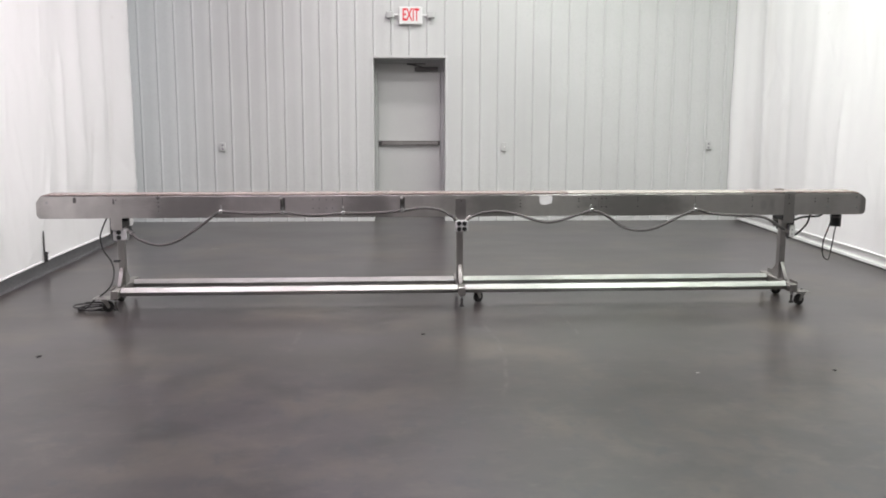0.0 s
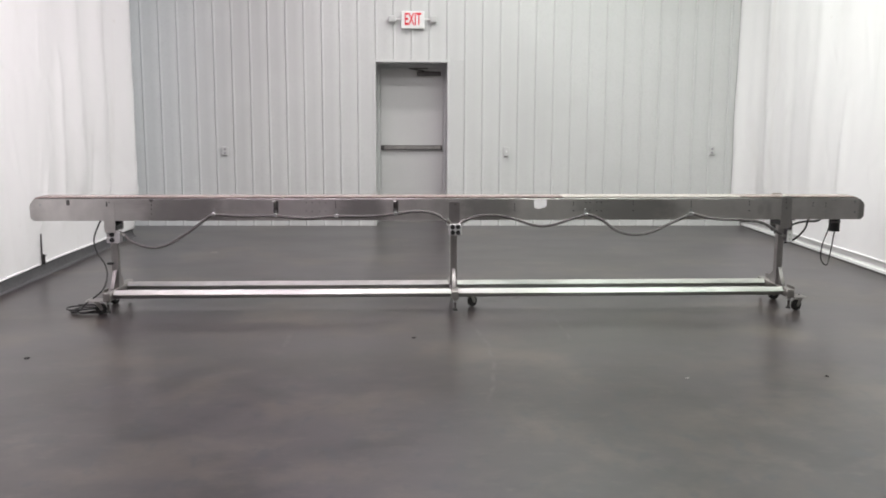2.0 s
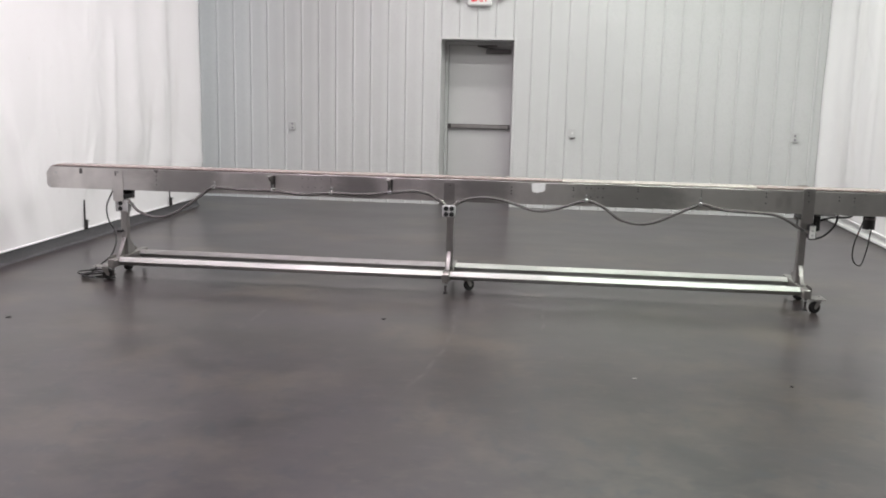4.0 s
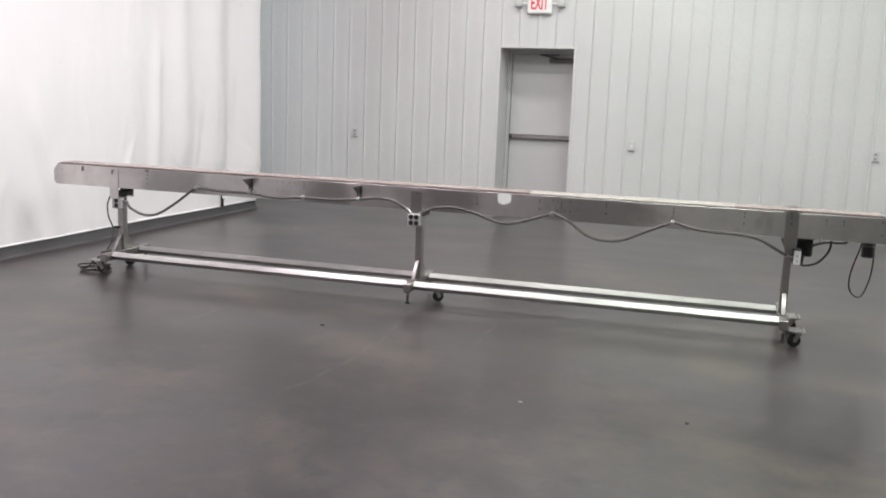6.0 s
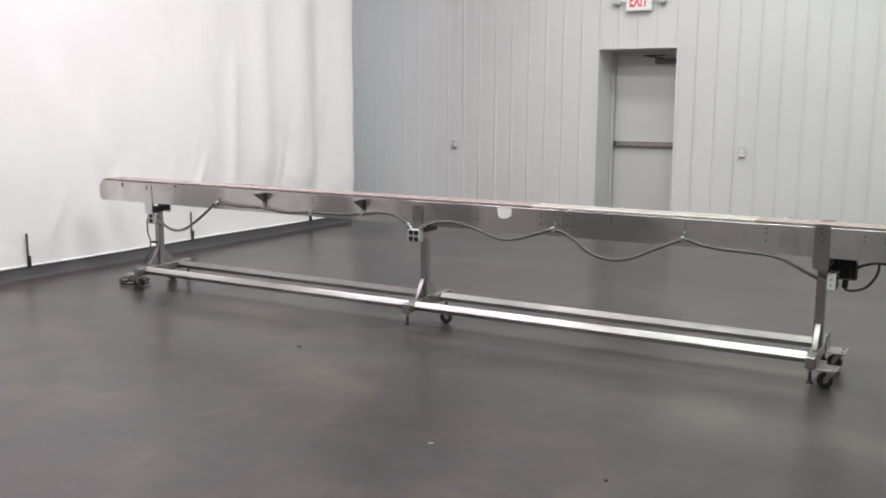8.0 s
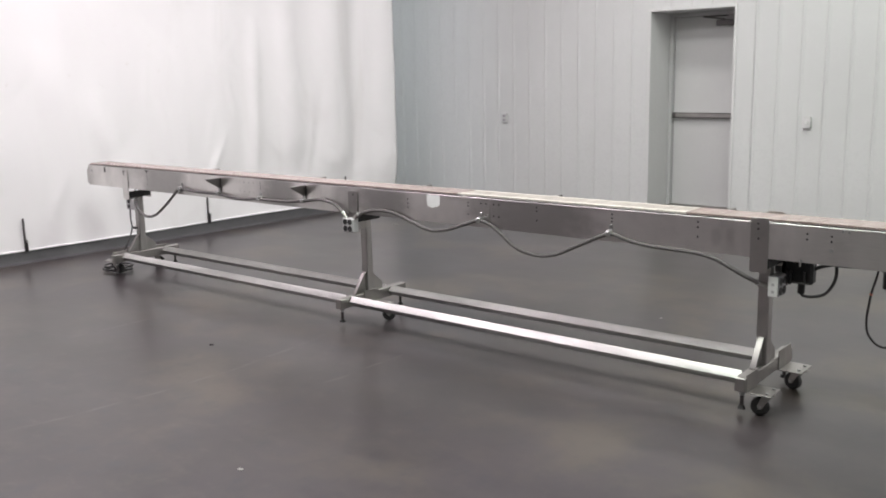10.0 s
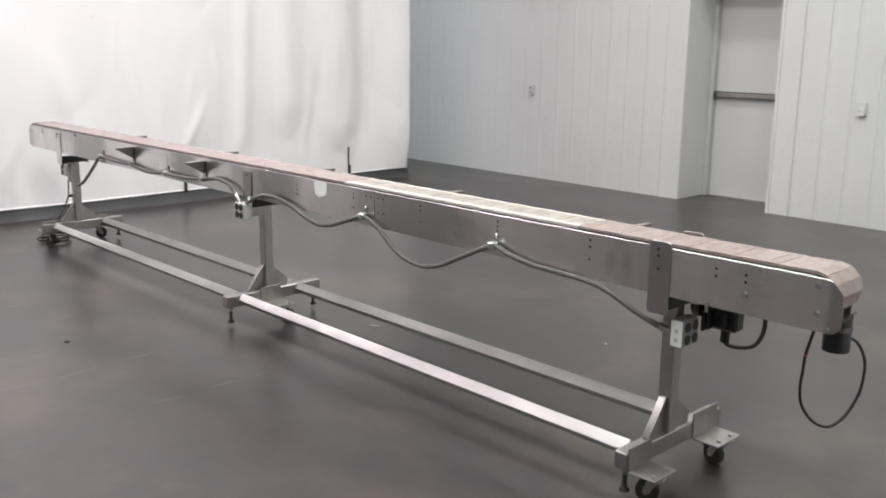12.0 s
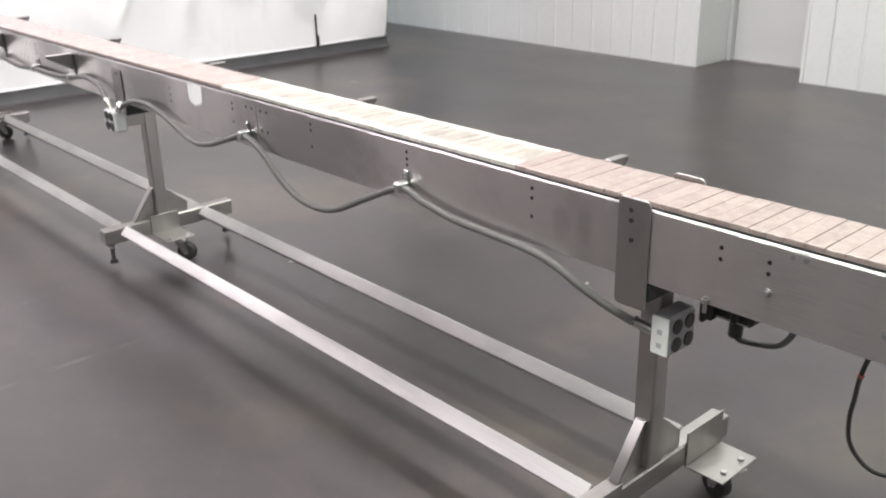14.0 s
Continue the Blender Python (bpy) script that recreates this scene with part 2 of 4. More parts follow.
# box grey with side shade in its colour; the wall sockets use it too
SHADED_BOX = painted("shaded_grey_box", (0.27, 0.26, 0.28), 0.45, 0.08)
WHITE_PLASTIC = painted("white_plastic", (0.8, 0.8, 0.79), 0.35, 0.03)
PALE_COVER = painted("pale_grey_cover", (0.56, 0.56, 0.555), 0.4, 0.04)
RED = painted("red_letters", (0.75, 0.03, 0.05), 0.4, 0.03)
ORANGE = painted("red_tie", (0.42, 0.13, 0.09), 0.5, 0.05)
STICKER = painted("torn_paper", (0.9, 0.9, 0.9), 0.55, 0.03)
SCRAP = painted("grimy_paper", (0.42, 0.41, 0.39), 0.6, 0.1, 30)
WALL_PAINT = painted("grey_white_panel_paint", (0.60, 0.605, 0.60), 0.42, 0.035, 0.7, 0.05, 40, 0.5, True)
TRIM_PAINT = painted("grey_trim_paint", (0.62, 0.62, 0.615), 0.4, 0.03, 1.0)
DOOR_PAINT = painted("grey_door_paint", (0.56, 0.56, 0.555), 0.38, 0.03, 1.0)
FRAME_PAINT = painted("grey_frame_paint", (0.5, 0.5, 0.5), 0.38, 0.03, 1.0)
PLAIN_WALL = painted("plain_wall_paint", (0.66, 0.66, 0.655), 0.6, 0.04, 0.6)
CEILING = painted("white_ceiling_paint", (0.75, 0.75, 0.75), 0.7, 0.03, 0.6)
FLOOR = floor_material()
CURB = painted("grey_cove_coating", (0.074, 0.074, 0.077), 0.5, 0.1, 3.0)
CURB_WHITE = painted("white_curb_paint", (0.78, 0.78, 0.77), 0.45, 0.05, 2.0)
BELT = belt_material()
CREAM = cream_material()
TARP = curtain_material()


# ---- mesh tools ----
def shade(me):
    me.polygons.foreach_set("use_smooth", [True] * len(me.polygons))
    me.set_sharp_from_angle(angle=radians(32))


def part(name, bm, mat, parent=None, label=""):
    me = bpy.data.meshes.new(name)
    bmesh.ops.recalc_face_normals(bm, faces=bm.faces[:])
    bm.to_mesh(me)
    bm.free()
    me.materials.append(mat)
    shade(me)
    ob = new(name, me)
    ob.parent = parent
    return tagged(ob, label)


def box(x0, x1, y0, y1, z0, z1, bevel=0.0, bm=None):
    bm = bm or bmesh.new()
    made = bmesh.ops.create_cube(bm, size=1.0, matrix=Matrix.Translation(((x0 + x1) / 2, (y0 + y1) / 2, (z0 + z1) / 2))
                                 @ Matrix.Diagonal((x1 - x0, y1 - y0, z1 - z0, 1)))
    if bevel:
        edges = {e for v in made["verts"] for e in v.link_edges}
        bmesh.ops.bevel(bm, geom=list(edges), offset=bevel, segments=1, profile=0.5, affect="EDGES")
    return bm


def rod(a, b, r, sides=16, bm=None, r2=None):
    """A capped cylinder or cone from a to b."""
    bm = bm or bmesh.new()
    a, b = Vector(a), Vector(b)
    m = Matrix.Translation((a + b) / 2) @ (b - a).to_track_quat("Z", "Y").to_matrix().to_4x4()
    bmesh.ops.create_cone(bm, cap_ends=True, segments=sides, radius1=r, radius2=r if r2 is None else r2, depth=(b - a).length, matrix=m)
    return bm


def prism(outline, axis, a, b, bevel=0.0, bm=None):
    """An outline in the two other axes (in x, y, z order), drawn out along axis from a to b."""
    bm = bm or bmesh.new()

    def at(u, v, w):
        return {"x": (w, u, v), "y": (u, w, v), "z": (u, v, w)}[axis]
    low = [bm.verts.new(at(u, v, a)) for u, v in outline]
    high = [bm.verts.new(at(u, v, b)) for u, v in outline]
    n = len(outline)
    faces = [bm.faces.new(low), bm.faces.new(list(reversed(high)))]
    faces += [bm.faces.new((low[i], low[(i + 1) % n], high[(i + 1) % n], high[i])) for i in range(n)]
    bmesh.ops.recalc_face_normals(bm, faces=faces)
    if bevel:
        edges = {e for f in faces for e in f.edges}
        bmesh.ops.bevel(bm, geom=list(edges), offset=bevel, segments=1, profile=0.5, affect="EDGES")
    return bm


def rounded(u0, u1, v0, v1, r, steps=5):
    pts = []
    for cu, cv, start in ((u1 - r, v1 - r, 0), (u0 + r, v1 - r, 90), (u0 + r, v0 + r, 180), (u1 - r, v0 + r, 270)):
        for i in range(steps + 1):
            a = radians(start + 90 * i / steps)
            pts.append((cu + r * math.cos(a), cv + r * math.sin(a)))
    return pts


def spline(points, steps=8):
    """A smooth line through the points."""
    p = [Vector(q) for q in points]
    p = [2 * p[0] - p[1]] + p + [2 * p[-1] - p[-2]]
    out = []
    for i in range(1, len(p) - 2):
        for k in range(steps):
            t = k / steps
            out.append(0.5 * (2 * p[i] + (p[i + 1] - p[i - 1]) * t + (2 * p[i - 1] - 5 * p[i] + 4 * p[i + 1] - p[i + 2]) * t * t
                              + (3 * p[i] - p[i - 1] - 3 * p[i + 1] + p[i + 2]) * t ** 3))
    return out + [p[-2]]


def hose(points, r, sides=14, steps=8, bm=None):
    """A round cable along a smooth line."""
    bm = bm or bmesh.new()
    line = spline(points, steps)
    rings, side = [], Vector((0.13, 0.31, 0.94))
    for i, c in enumerate(line):
        d = (line[min(i + 1, len(line) - 1)] - line[max(i - 1, 0)]).normalized()
        side = (side - d * side.dot(d)).normalized()
        up = d.cross(side)
        rings.append([bm.verts.new(c + r * (math.cos(a) * side + math.sin(a) * up)) for a in (2 * math.pi * k / sides for k in range(sides))])
    for a, b in zip(rings, rings[1:]):
        for k in range(sides):
            bm.faces.new((a[k], a[(k + 1) % sides], b[(k + 1) % sides], b[k]))
    bm.faces.new(rings[0]), bm.faces.new(list(reversed(rings[-1])))
    return bm


def empty(name):
    ob = new(name)
    ob.empty_display_size = 0.1
    return ob


def structure(name, bm, mat, label, category):
    return tagged(part(name, bm, mat, None, label), "", category, "", "structure")


# ---- the hall ----
WALL_Y, WEST, EAST, SOUTH, TOP = 12.388, -6.0, 7.5, -8.0, 4.75
OPEN_L, OPEN_R, OPEN_TOP, LEAF_Y = -0.136, 0.801, 2.142, 12.895

structure("floor", box(WEST - 0.2, EAST + 0.2, SOUTH - 0.2, 13.4, -0.15, 0.0), FLOOR, "dark grey sealed concrete floor, mottled and slightly glossy", "floor")
structure("ceiling", box(WEST - 0.2, EAST + 0.2, SOUTH - 0.2, 13.4, TOP, TOP + 0.15), CEILING, "plain white ceiling high above the hall", "ceiling")
structure("wall_west", box(WEST - 0.2, WEST, SOUTH, 13.4, 0, TOP), PLAIN_WALL, "plain painted wall behind the white curtain", "wall")
structure("wall_east", box(EAST, EAST + 0.2, SOUTH, 13.4, 0, TOP), PLAIN_WALL, "plain painted wall behind the white curtain", "wall")
structure("wall_south", box(WEST - 0.2, EAST + 0.2, SOUTH - 0.2, SOUTH, 0, TOP), PLAIN_WALL, "plain painted wall closing the hall", "wall")

core = box(WEST, OPEN_L - 0.03, WALL_Y + 0.02, 13.1, 0, TOP)
box(OPEN_R + 0.03, EAST, WALL_Y + 0.02, 13.1, 0, TOP, 0, core)
box(OPEN_L - 0.03, OPEN_R + 0.03, WALL_Y + 0.02, 13.1, OPEN_TOP + 0.03, TOP, 0, core)
box(OPEN_L - 0.03, OPEN_R + 0.03, 13.0, 13.1, 0, OPEN_TOP + 0.03, 0, core)
north = structure("wall_north", core, WALL_PAINT, "light grey ribbed metal panel wall", "wall")

# ---- door ----
door = empty("door_1")
tagged(door, "closed grey steel exit door deep in its wall opening", "door", "", "structure")
part("reveal", box(OPEN_L - 0.03, OPEN_L, WALL_Y - 0.012, 13.0, 0, OPEN_TOP + 0.03, 0.003), TRIM_PAINT, door)
part("reveal", box(OPEN_R, OPEN_R + 0.03, WALL_Y - 0.012, 13.0, 0, OPEN_TOP + 0.03, 0.003), TRIM_PAINT, door)
part("reveal", box(OPEN_L, OPEN_R, WALL_Y - 0.012, 13.0, OPEN_TOP, OPEN_TOP + 0.03, 0.003), TRIM_PAINT, door)
part("frame_jamb", box(OPEN_L + 0.001, OPEN_L + 0.042, 12.815, 12.915, 0, OPEN_TOP - 0.001, 0.004), FRAME_PAINT, door)
part("frame_jamb", box(OPEN_R - 0.042, OPEN_R - 0.001, 12.815, 12.915, 0, OPEN_TOP - 0.001, 0.004), FRAME_PAINT, door)
part("frame_head", box(OPEN_L + 0.042, OPEN_R - 0.042, 12.815, 12.915, OPEN_TOP - 0.045, OPEN_TOP - 0.001, 0.004), FRAME_PAINT, door)
part("leaf", box(OPEN_L + 0.045, OPEN_R - 0.045, LEAF_Y - 0.02, LEAF_Y + 0.025, 0.008, OPEN_TOP - 0.048, 0.003), DOOR_PAINT, door)
part("threshold", box(OPEN_L + 0.042, OPEN_R - 0.042, 12.825, 12.905, 0, 0.007, 0.002), STEEL_DULL, door)
bar = part("panic_bar", box(-0.045, 0.725, LEAF_Y - 0.085, LEAF_Y - 0.045, 0.997, 1.042, 0.006), STEEL_DULL, door, "grey metal push bar across the door")
part("end_case", box(-0.09, -0.045, LEAF_Y - 0.075, LEAF_Y - 0.02, 0.987, 1.052, 0.006), DARK_METAL, bar)
part("end_case", box(0.72, 0.75, LEAF_Y - 0.075, LEAF_Y - 0.02, 0.987, 1.052, 0.006), DARK_METAL, bar)
part("bar_rail", box(-0.045, 0.725, LEAF_Y - 0.045, LEAF_Y - 0.02, 0.99, 1.049, 0.003), DARK_METAL, bar)
closer = part("door_closer", box(0.405, 0.725, LEAF_Y - 0.075, LEAF_Y - 0.02, 1.985, 2.045, 0.006), DARK_METAL, door, "dark metal door closer")
part("closer_arm", rod((0.5, LEAF_Y - 0.06, 2.05), (0.3, LEAF_Y - 0.17, 2.08), 0.008), DARK_METAL, closer)
part("closer_arm", rod((0.3, LEAF_Y - 0.17, 2.08), (0.55, LEAF_Y - 0.1, 2.085), 0.008), DARK_METAL, closer)

# ---- exit sign and wall fittings ----
sign = empty("exit_sign")
tagged(sign, "white exit sign with red letters and two emergency lamp heads", "exit sign")
part("housing", box(0.198, 0.502, WALL_Y - 0.075, WALL_Y - 0.022, 2.562, 2.786, 0.012), WHITE_PLASTIC, sign)
font = bpy.data.curves.new("letters", "FONT")
font.body, font.size, font.align_x, font.align_y, font.extrude, font.offset = "EXIT", 0.2, "CENTER", "CENTER", 0.002, 0.004
text_ob = bpy.data.objects.new("letters_source", font)
scene.collection.objects.link(text_ob)
bpy.context.view_layer.update()
letters = bpy.data.meshes.new_from_object(text_ob.evaluated_get(bpy.context.evaluated_depsgraph_get()))
bpy.data.objects.remove(text_ob)
span = max(v.co.x for v in letters.vertices) - min(v.co.x for v in letters.vertices)
tall = max(v.co.y for v in letters.vertices) - min(v.co.y for v in letters.vertices)
letters.transform(pose(0.35, WALL_Y - 0.077, 2.678, 90) @ Matrix.Diagonal((0.215 / span, 0.155 / tall, 1, 1)))
letters.materials.clear()
letters.materials.append(RED)
word = new("letters", letters)
word.parent = sign
tagged(word, "red letters EXIT")
for side in (-1, 1):
    x = 0.35 + side * 0.152
    part("lamp_arm", rod((x, WALL_Y - 0.05, 2.684), (x + side * 0.08, WALL_Y - 0.05, 2.684), 0.011), WHITE_PLASTIC, sign)
    head = part("lamp_head", box(min(x + side * 0.068, x + side * 0.158), max(x + side * 0.068, x + side * 0.158), WALL_Y - 0.09, WALL_Y - 0.025, 2.643, 2.727, 0.01),
                painted("lamp_head_plastic", (0.55, 0.56, 0.55), 0.35, 0.04) if side < 0 else bpy.data.materials["lamp_head_plastic"], sign, "grey plastic lamp head")
    part("lens", box(x + side * 0.1125 - 0.022, x + side * 0.1125 + 0.022, WALL_Y - 0.094, WALL_Y - 0.089, 2.664, 2.708, 0.003), PALE_COVER, head)


def wall_box(name, x, z, label, category, sockets):
    ob = empty(name)
    tagged(ob, label, category)
    part("cover_plate", box(x - 0.037, x + 0.037, WALL_Y - 0.034, WALL_Y - 0.001, z - 0.056, z + 0.056, 0.005), PALE_COVER, ob)
    if sockets:
        for dz in (-0.025, 0.025):
            part("socket", rod((x, WALL_Y - 0.034, z + dz), (x, WALL_Y - 0.038, z + dz), 0.015), SHADED_BOX, ob)
    else:
        part("toggle", box(x - 0.008, x + 0.008, WALL_Y - 0.05, WALL_Y - 0.034, z - 0.012, z + 0.012, 0.003), WHITE_PLASTIC, ob)
        part("lower_lip", box(x - 0.03, x + 0.03, WALL_Y - 0.042, WALL_Y - 0.034, z - 0.056, z - 0.048, 0.002), BOX_GREY, ob)


wall_box("wall_outlet", -2.115, 0.985, "grey double outlet on the ribbed wall", "outlet", True)
wall_box("light_switch", 1.586, 0.99, "pale grey switch box on the ribbed wall", "switch", False)
wall_box("wall_outlet", 4.33, 1.005, "grey double outlet on the ribbed wall", "outlet", True)

# ---- curtains ----
def curtain(name, x, y0, y1, z0, z1, face, label, folds, seed, soft, flare, reach):
    """A hanging tarpaulin with vertical folds. face: +1 towards +x."""
    rng = random.Random(seed)
    ny, nz = int((y1 - y0) * 36), 104
    creases = []
    for _ in range(int((y1 - y0) * 7)):
        a = radians(rng.choice((1, -1)) * rng.uniform(25, 88))
        creases.append((rng.uniform(max(y0, 2.0), y1), 0.2 + 2.6 * rng.random() ** 1.6, math.cos(a), math.sin(a), rng.uniform(0.12, 0.5), rng.uniform(0.02, 0.05), rng.choice((1, -1)) * rng.uniform(0.003, 0.009)))
    waves = [(rng.uniform(0, 6.28), 2 * math.pi / L, amp) for L, amp in ((3.1, 0.016), (1.7, 0.008), (0.93, 0.004), (0.51, 0.002))]

    def bulge(y, z):
        lean = 0.05 * math.sin(1.7 * z + 0.6 * y)
        d = sum(a * math.sin(k * (y + lean) + ph) for ph, k, a in waves)
        for fy, width, amp, tilt, zt, zb in folds:
            u = (y - fy - tilt * (z - 1.2)) / width
            along = max(0.0, min(1.0, (z - zb) / 0.35)) * max(0.0, min(1.0, (zt - z) / 0.5))
            d += soft * amp * along * math.exp(-u * u)
        d += 0.02 * noise.noise((y * 0.8, z * 0.5, seed))+ 0.008 * noise.noise((y * 3.0, z * 1.6, seed + 9)) + 0.003 * noise.noise((y * 7.0, z * 4.0, seed + 4))
        for cy, cz, ca, sa, half, width, amp in creases:
            dy, dz = y - cy, z - cz
            if abs(dy) < 0.8 and abs(dz) < 0.8:
                along, off = (dy * ca + dz * sa) / half, (dz * ca - dy * sa) / width
                if abs(off) < 3:
                    d += amp * math.exp(-off * off - along ** 4)
        return d * min(1.0, 0.2 + (z - z0) / 0.6) + flare * math.exp(-((y1 - y) / reach) ** 2) * min(1.0, 0.45 + (z - z0) / 0.5)
    verts, faces = [], []
    for j in range(nz + 1):
        z = z0 + (z1 - z0) * (j / nz) ** 1.25
        for i in range(ny + 1):
            y = y0 + (y1 - y0) * i / ny
            verts.append((x + face * bulge(y, z), y, z + 0.008 * math.sin(2.3 * y) * (1 if j == 0 else 0)))
    row = ny + 1
    for j in range(nz):
        for i in range(ny):
            a = j * row + i
            faces.append((a, a + 1, a + row + 1, a + row))
    me = bpy.data.meshes.new("sheet")
    me.from_pydata(verts, [], faces)
    me.materials.append(TARP)
    me.polygons.foreach_set("use_smooth", [True] * len(me.polygons))
    thing = empty(name)
    tagged(thing, label, "curtain")
    sheet = new("sheet", me)
    sheet.parent = thing
    thick = sheet.modifiers.new("thickness", "SOLIDIFY")
    thick.thickness, thick.offset = 0.003, 0
    hem = [(x + face * (0.2 * bulge(y, z0) + 0.004), y, z0 + 0.012 + 0.004 * math.sin(2.3 * y)) for y in np.linspace(y0, y1, 60)]
    part("hem", hose(hem, 0.009, 14, 3), TARP, thing, "bright rolled hem")
    return thing


CURTAIN_X = -3.045
curtain("curtain", CURTAIN_X, -4.5, 11.29, 0.095, 4.7, 1, "tall white tarpaulin curtain with soft folds and faint stains",
        [(11.12, 0.16, 0.07, 0.0, 9, -1), (10.72, 0.13, -0.06, 0.03, 9, 0.2), (10.4, 0.2, 0.07, 0.0, 9, 0.3), (9.75, 0.16, 0.06, -0.03, 9, 0.5),
         (9.25, 0.09, 0.05, 0.05, 2.2, 0.2), (8.9, 0.2, 0.03, 0.1, 9, 0.4), (7.5, 0.1, 0.05, -0.25, 1.5, 0.1), (7.2, 0.16, 0.035, -0.2, 1.9, 0.1),
         (6.2, 0.3, 0.04, 0.1, 9, 0.6), (5.0, 0.14, 0.04, -0.2, 2.0, 0.1), (8.95, 0.045, 0.045, 0.5, 1.05, 0.35), (7.35, 0.05, 0.04, 0.45, 0.8, 0.25)], 3, 0.72, 0.06, 0.16)
curtain("curtain", 4.80, 7.3, 12.378, 0.1, 4.7, -1, "tall white tarpaulin curtain hanging above a white curb",
        [(12.1, 0.1, 0.05, 0.0, 9, -1), (11.6, 0.12, 0.05, 0.02, 9, 0.2), (11.0, 0.1, -0.03, 0.02, 9, 0.2), (10.3, 0.14, 0.05, -0.04, 9, 0.2), (9.6, 0.08, 0.05, -0.06, 1.8, 0.1),
         (8.6, 0.1, 0.05, -0.08, 1.5, 0.1), (8.1, 0.2, 0.03, 0.05, 9, 0.2)], 8, 0.55, 0.19, 0.2)

structure("curb_west", prism([(-3.3, 0.0), (-3.0, 0.0), (-3.025, 0.016), (-3.038, 0.05), (-3.042, 0.098), (-3.3, 0.098)], "y", -4.6, 11.33), CURB,
          "low dark grey coved curb under the white curtain", "curb")
structure("curb_east", prism([(4.765, 0.012), (5.05, 0.012), (5.05, 0.1), (4.84, 0.1), (4.835, 0.05), (4.775, 0.045), (4.765, 0.035)], "y", 7.2, WALL_Y - 0.03), CURB_WHITE,
          "low white stepped curb under the white curtain", "curb")
structure("curb_base", box(4.775, 5.05, 7.2, WALL_Y - 0.03, 0, 0.012), DARK_METAL, "dark joint under the white curb", "curb")

for y, tip in ((6.70, 0.006), (8.575, 0.005), (10.485, 0.004)):
    strap = empty("curtain_tie")
    tagged(strap, "dark upright tie bar at the foot of the white curtain", "tie bar", "tie bars along the curtain")
    part("bar", box(-3.028, -3.016, y - 0.0085, y + 0.0085, 0.1, 0.39, 0.003), DARK_METAL, strap)
    part("clamp", box(-3.016, -2.996, y - 0.009 + tip, y + 0.009 + tip, 0.105, 0.2, 0.005), RUBBER, strap)
    part("bolt", rod((-2.996, y + tip, 0.19), (-2.985, y + tip, 0.19), 0.008, 14), ZINC, strap)

# ---- conveyor ----
FRONT, BACK, MID = 7.082, 7.271, 7.183
LEFT, RIGHT, PLATE_Z0, PLATE_Z1, BELT_Z = -2.458, 3.844, 0.688, 0.850, 0.867
STANDS = (-1.880, 0.681, 3.233)
JOINT = 1.735
conveyor = empty("belt_conveyor")
tagged(conveyor, "long stainless steel belt conveyor with tan plastic belt on castered stands", "conveyor")


def side_plate(y, out):
    """The two sections of one side, with a narrow top flange. out: -1 front, +1 back."""
    a, b = (y, y + 0.004) if out < 0 else (y - 0.004, y)
    cut, low = 0.040, 0.024
    left = [(JOINT - 0.0015, PLATE_Z0), (JOINT - 0.0015, PLATE_Z1), (LEFT + cut + 0.008, PLATE_Z1), (LEFT + cut - 0.004, PLATE_Z1 - 0.004), (LEFT + 0.004, PLATE_Z1 - cut + 0.004),
            (LEFT, PLATE_Z1 - cut - 0.008), (LEFT, PLATE_Z0 + low + 0.008), (LEFT + 0.004, PLATE_Z0 + low - 0.004), (LEFT + low - 0.004, PLATE_Z0 + 0.004), (LEFT + low + 0.008, PLATE_Z0)]
    right = [(JOINT + 0.0015, PLATE_Z0), (RIGHT - low - 0.008, PLATE_Z0), (RIGHT - low + 0.004, PLATE_Z0 + 0.004), (RIGHT - 0.004, PLATE_Z0 + low - 0.004), (RIGHT, PLATE_Z0 + low + 0.008),
             (RIGHT, PLATE_Z1 - cut - 0.008), (RIGHT - 0.004, PLATE_Z1 - cut + 0.004), (RIGHT - cut + 0.004, PLATE_Z1 - 0.004), (RIGHT - cut - 0.008, PLATE_Z1), (JOINT + 0.0015, PLATE_Z1)]
    if out > 0:
        right = [(min(u, RIGHT - 0.05 + 0.25 * (u - RIGHT)), v) if u > JOINT + 0.1 else (u, v) for u, v in right]
    for outline in (left, right):
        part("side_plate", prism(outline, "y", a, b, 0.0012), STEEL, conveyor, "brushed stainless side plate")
    part("rolled_edge", rod((LEFT + 0.03, y - out * 0.004, PLATE_Z1 - 0.0005), (RIGHT - 0.09, y - out * 0.004, PLATE_Z1 - 0.0005), 0.0035, 16), POLISHED, conveyor, "bright rolled top edge")
    y0, y1 = (y + 0.0045, y + 0.0082) if out < 0 else (y - 0.0082, y - 0.0045)
    part("top_flange", box(LEFT + 0.06, RIGHT - 0.075, y0, y1, PLATE_Z1 - 0.004, PLATE_Z1 + 0.001, 0.001), STEEL_DULL, conveyor, "bright steel top flange")
    part("wear_strip", box(LEFT + 0.07, RIGHT - 0.075, y0 + 0.001 * (out < 0), y1 - 0.001 * (out > 0), PLATE_Z1 + 0.001, PLATE_Z1 + 0.0075, 0.0005), BLACK, conveyor, "black plastic wear strip")


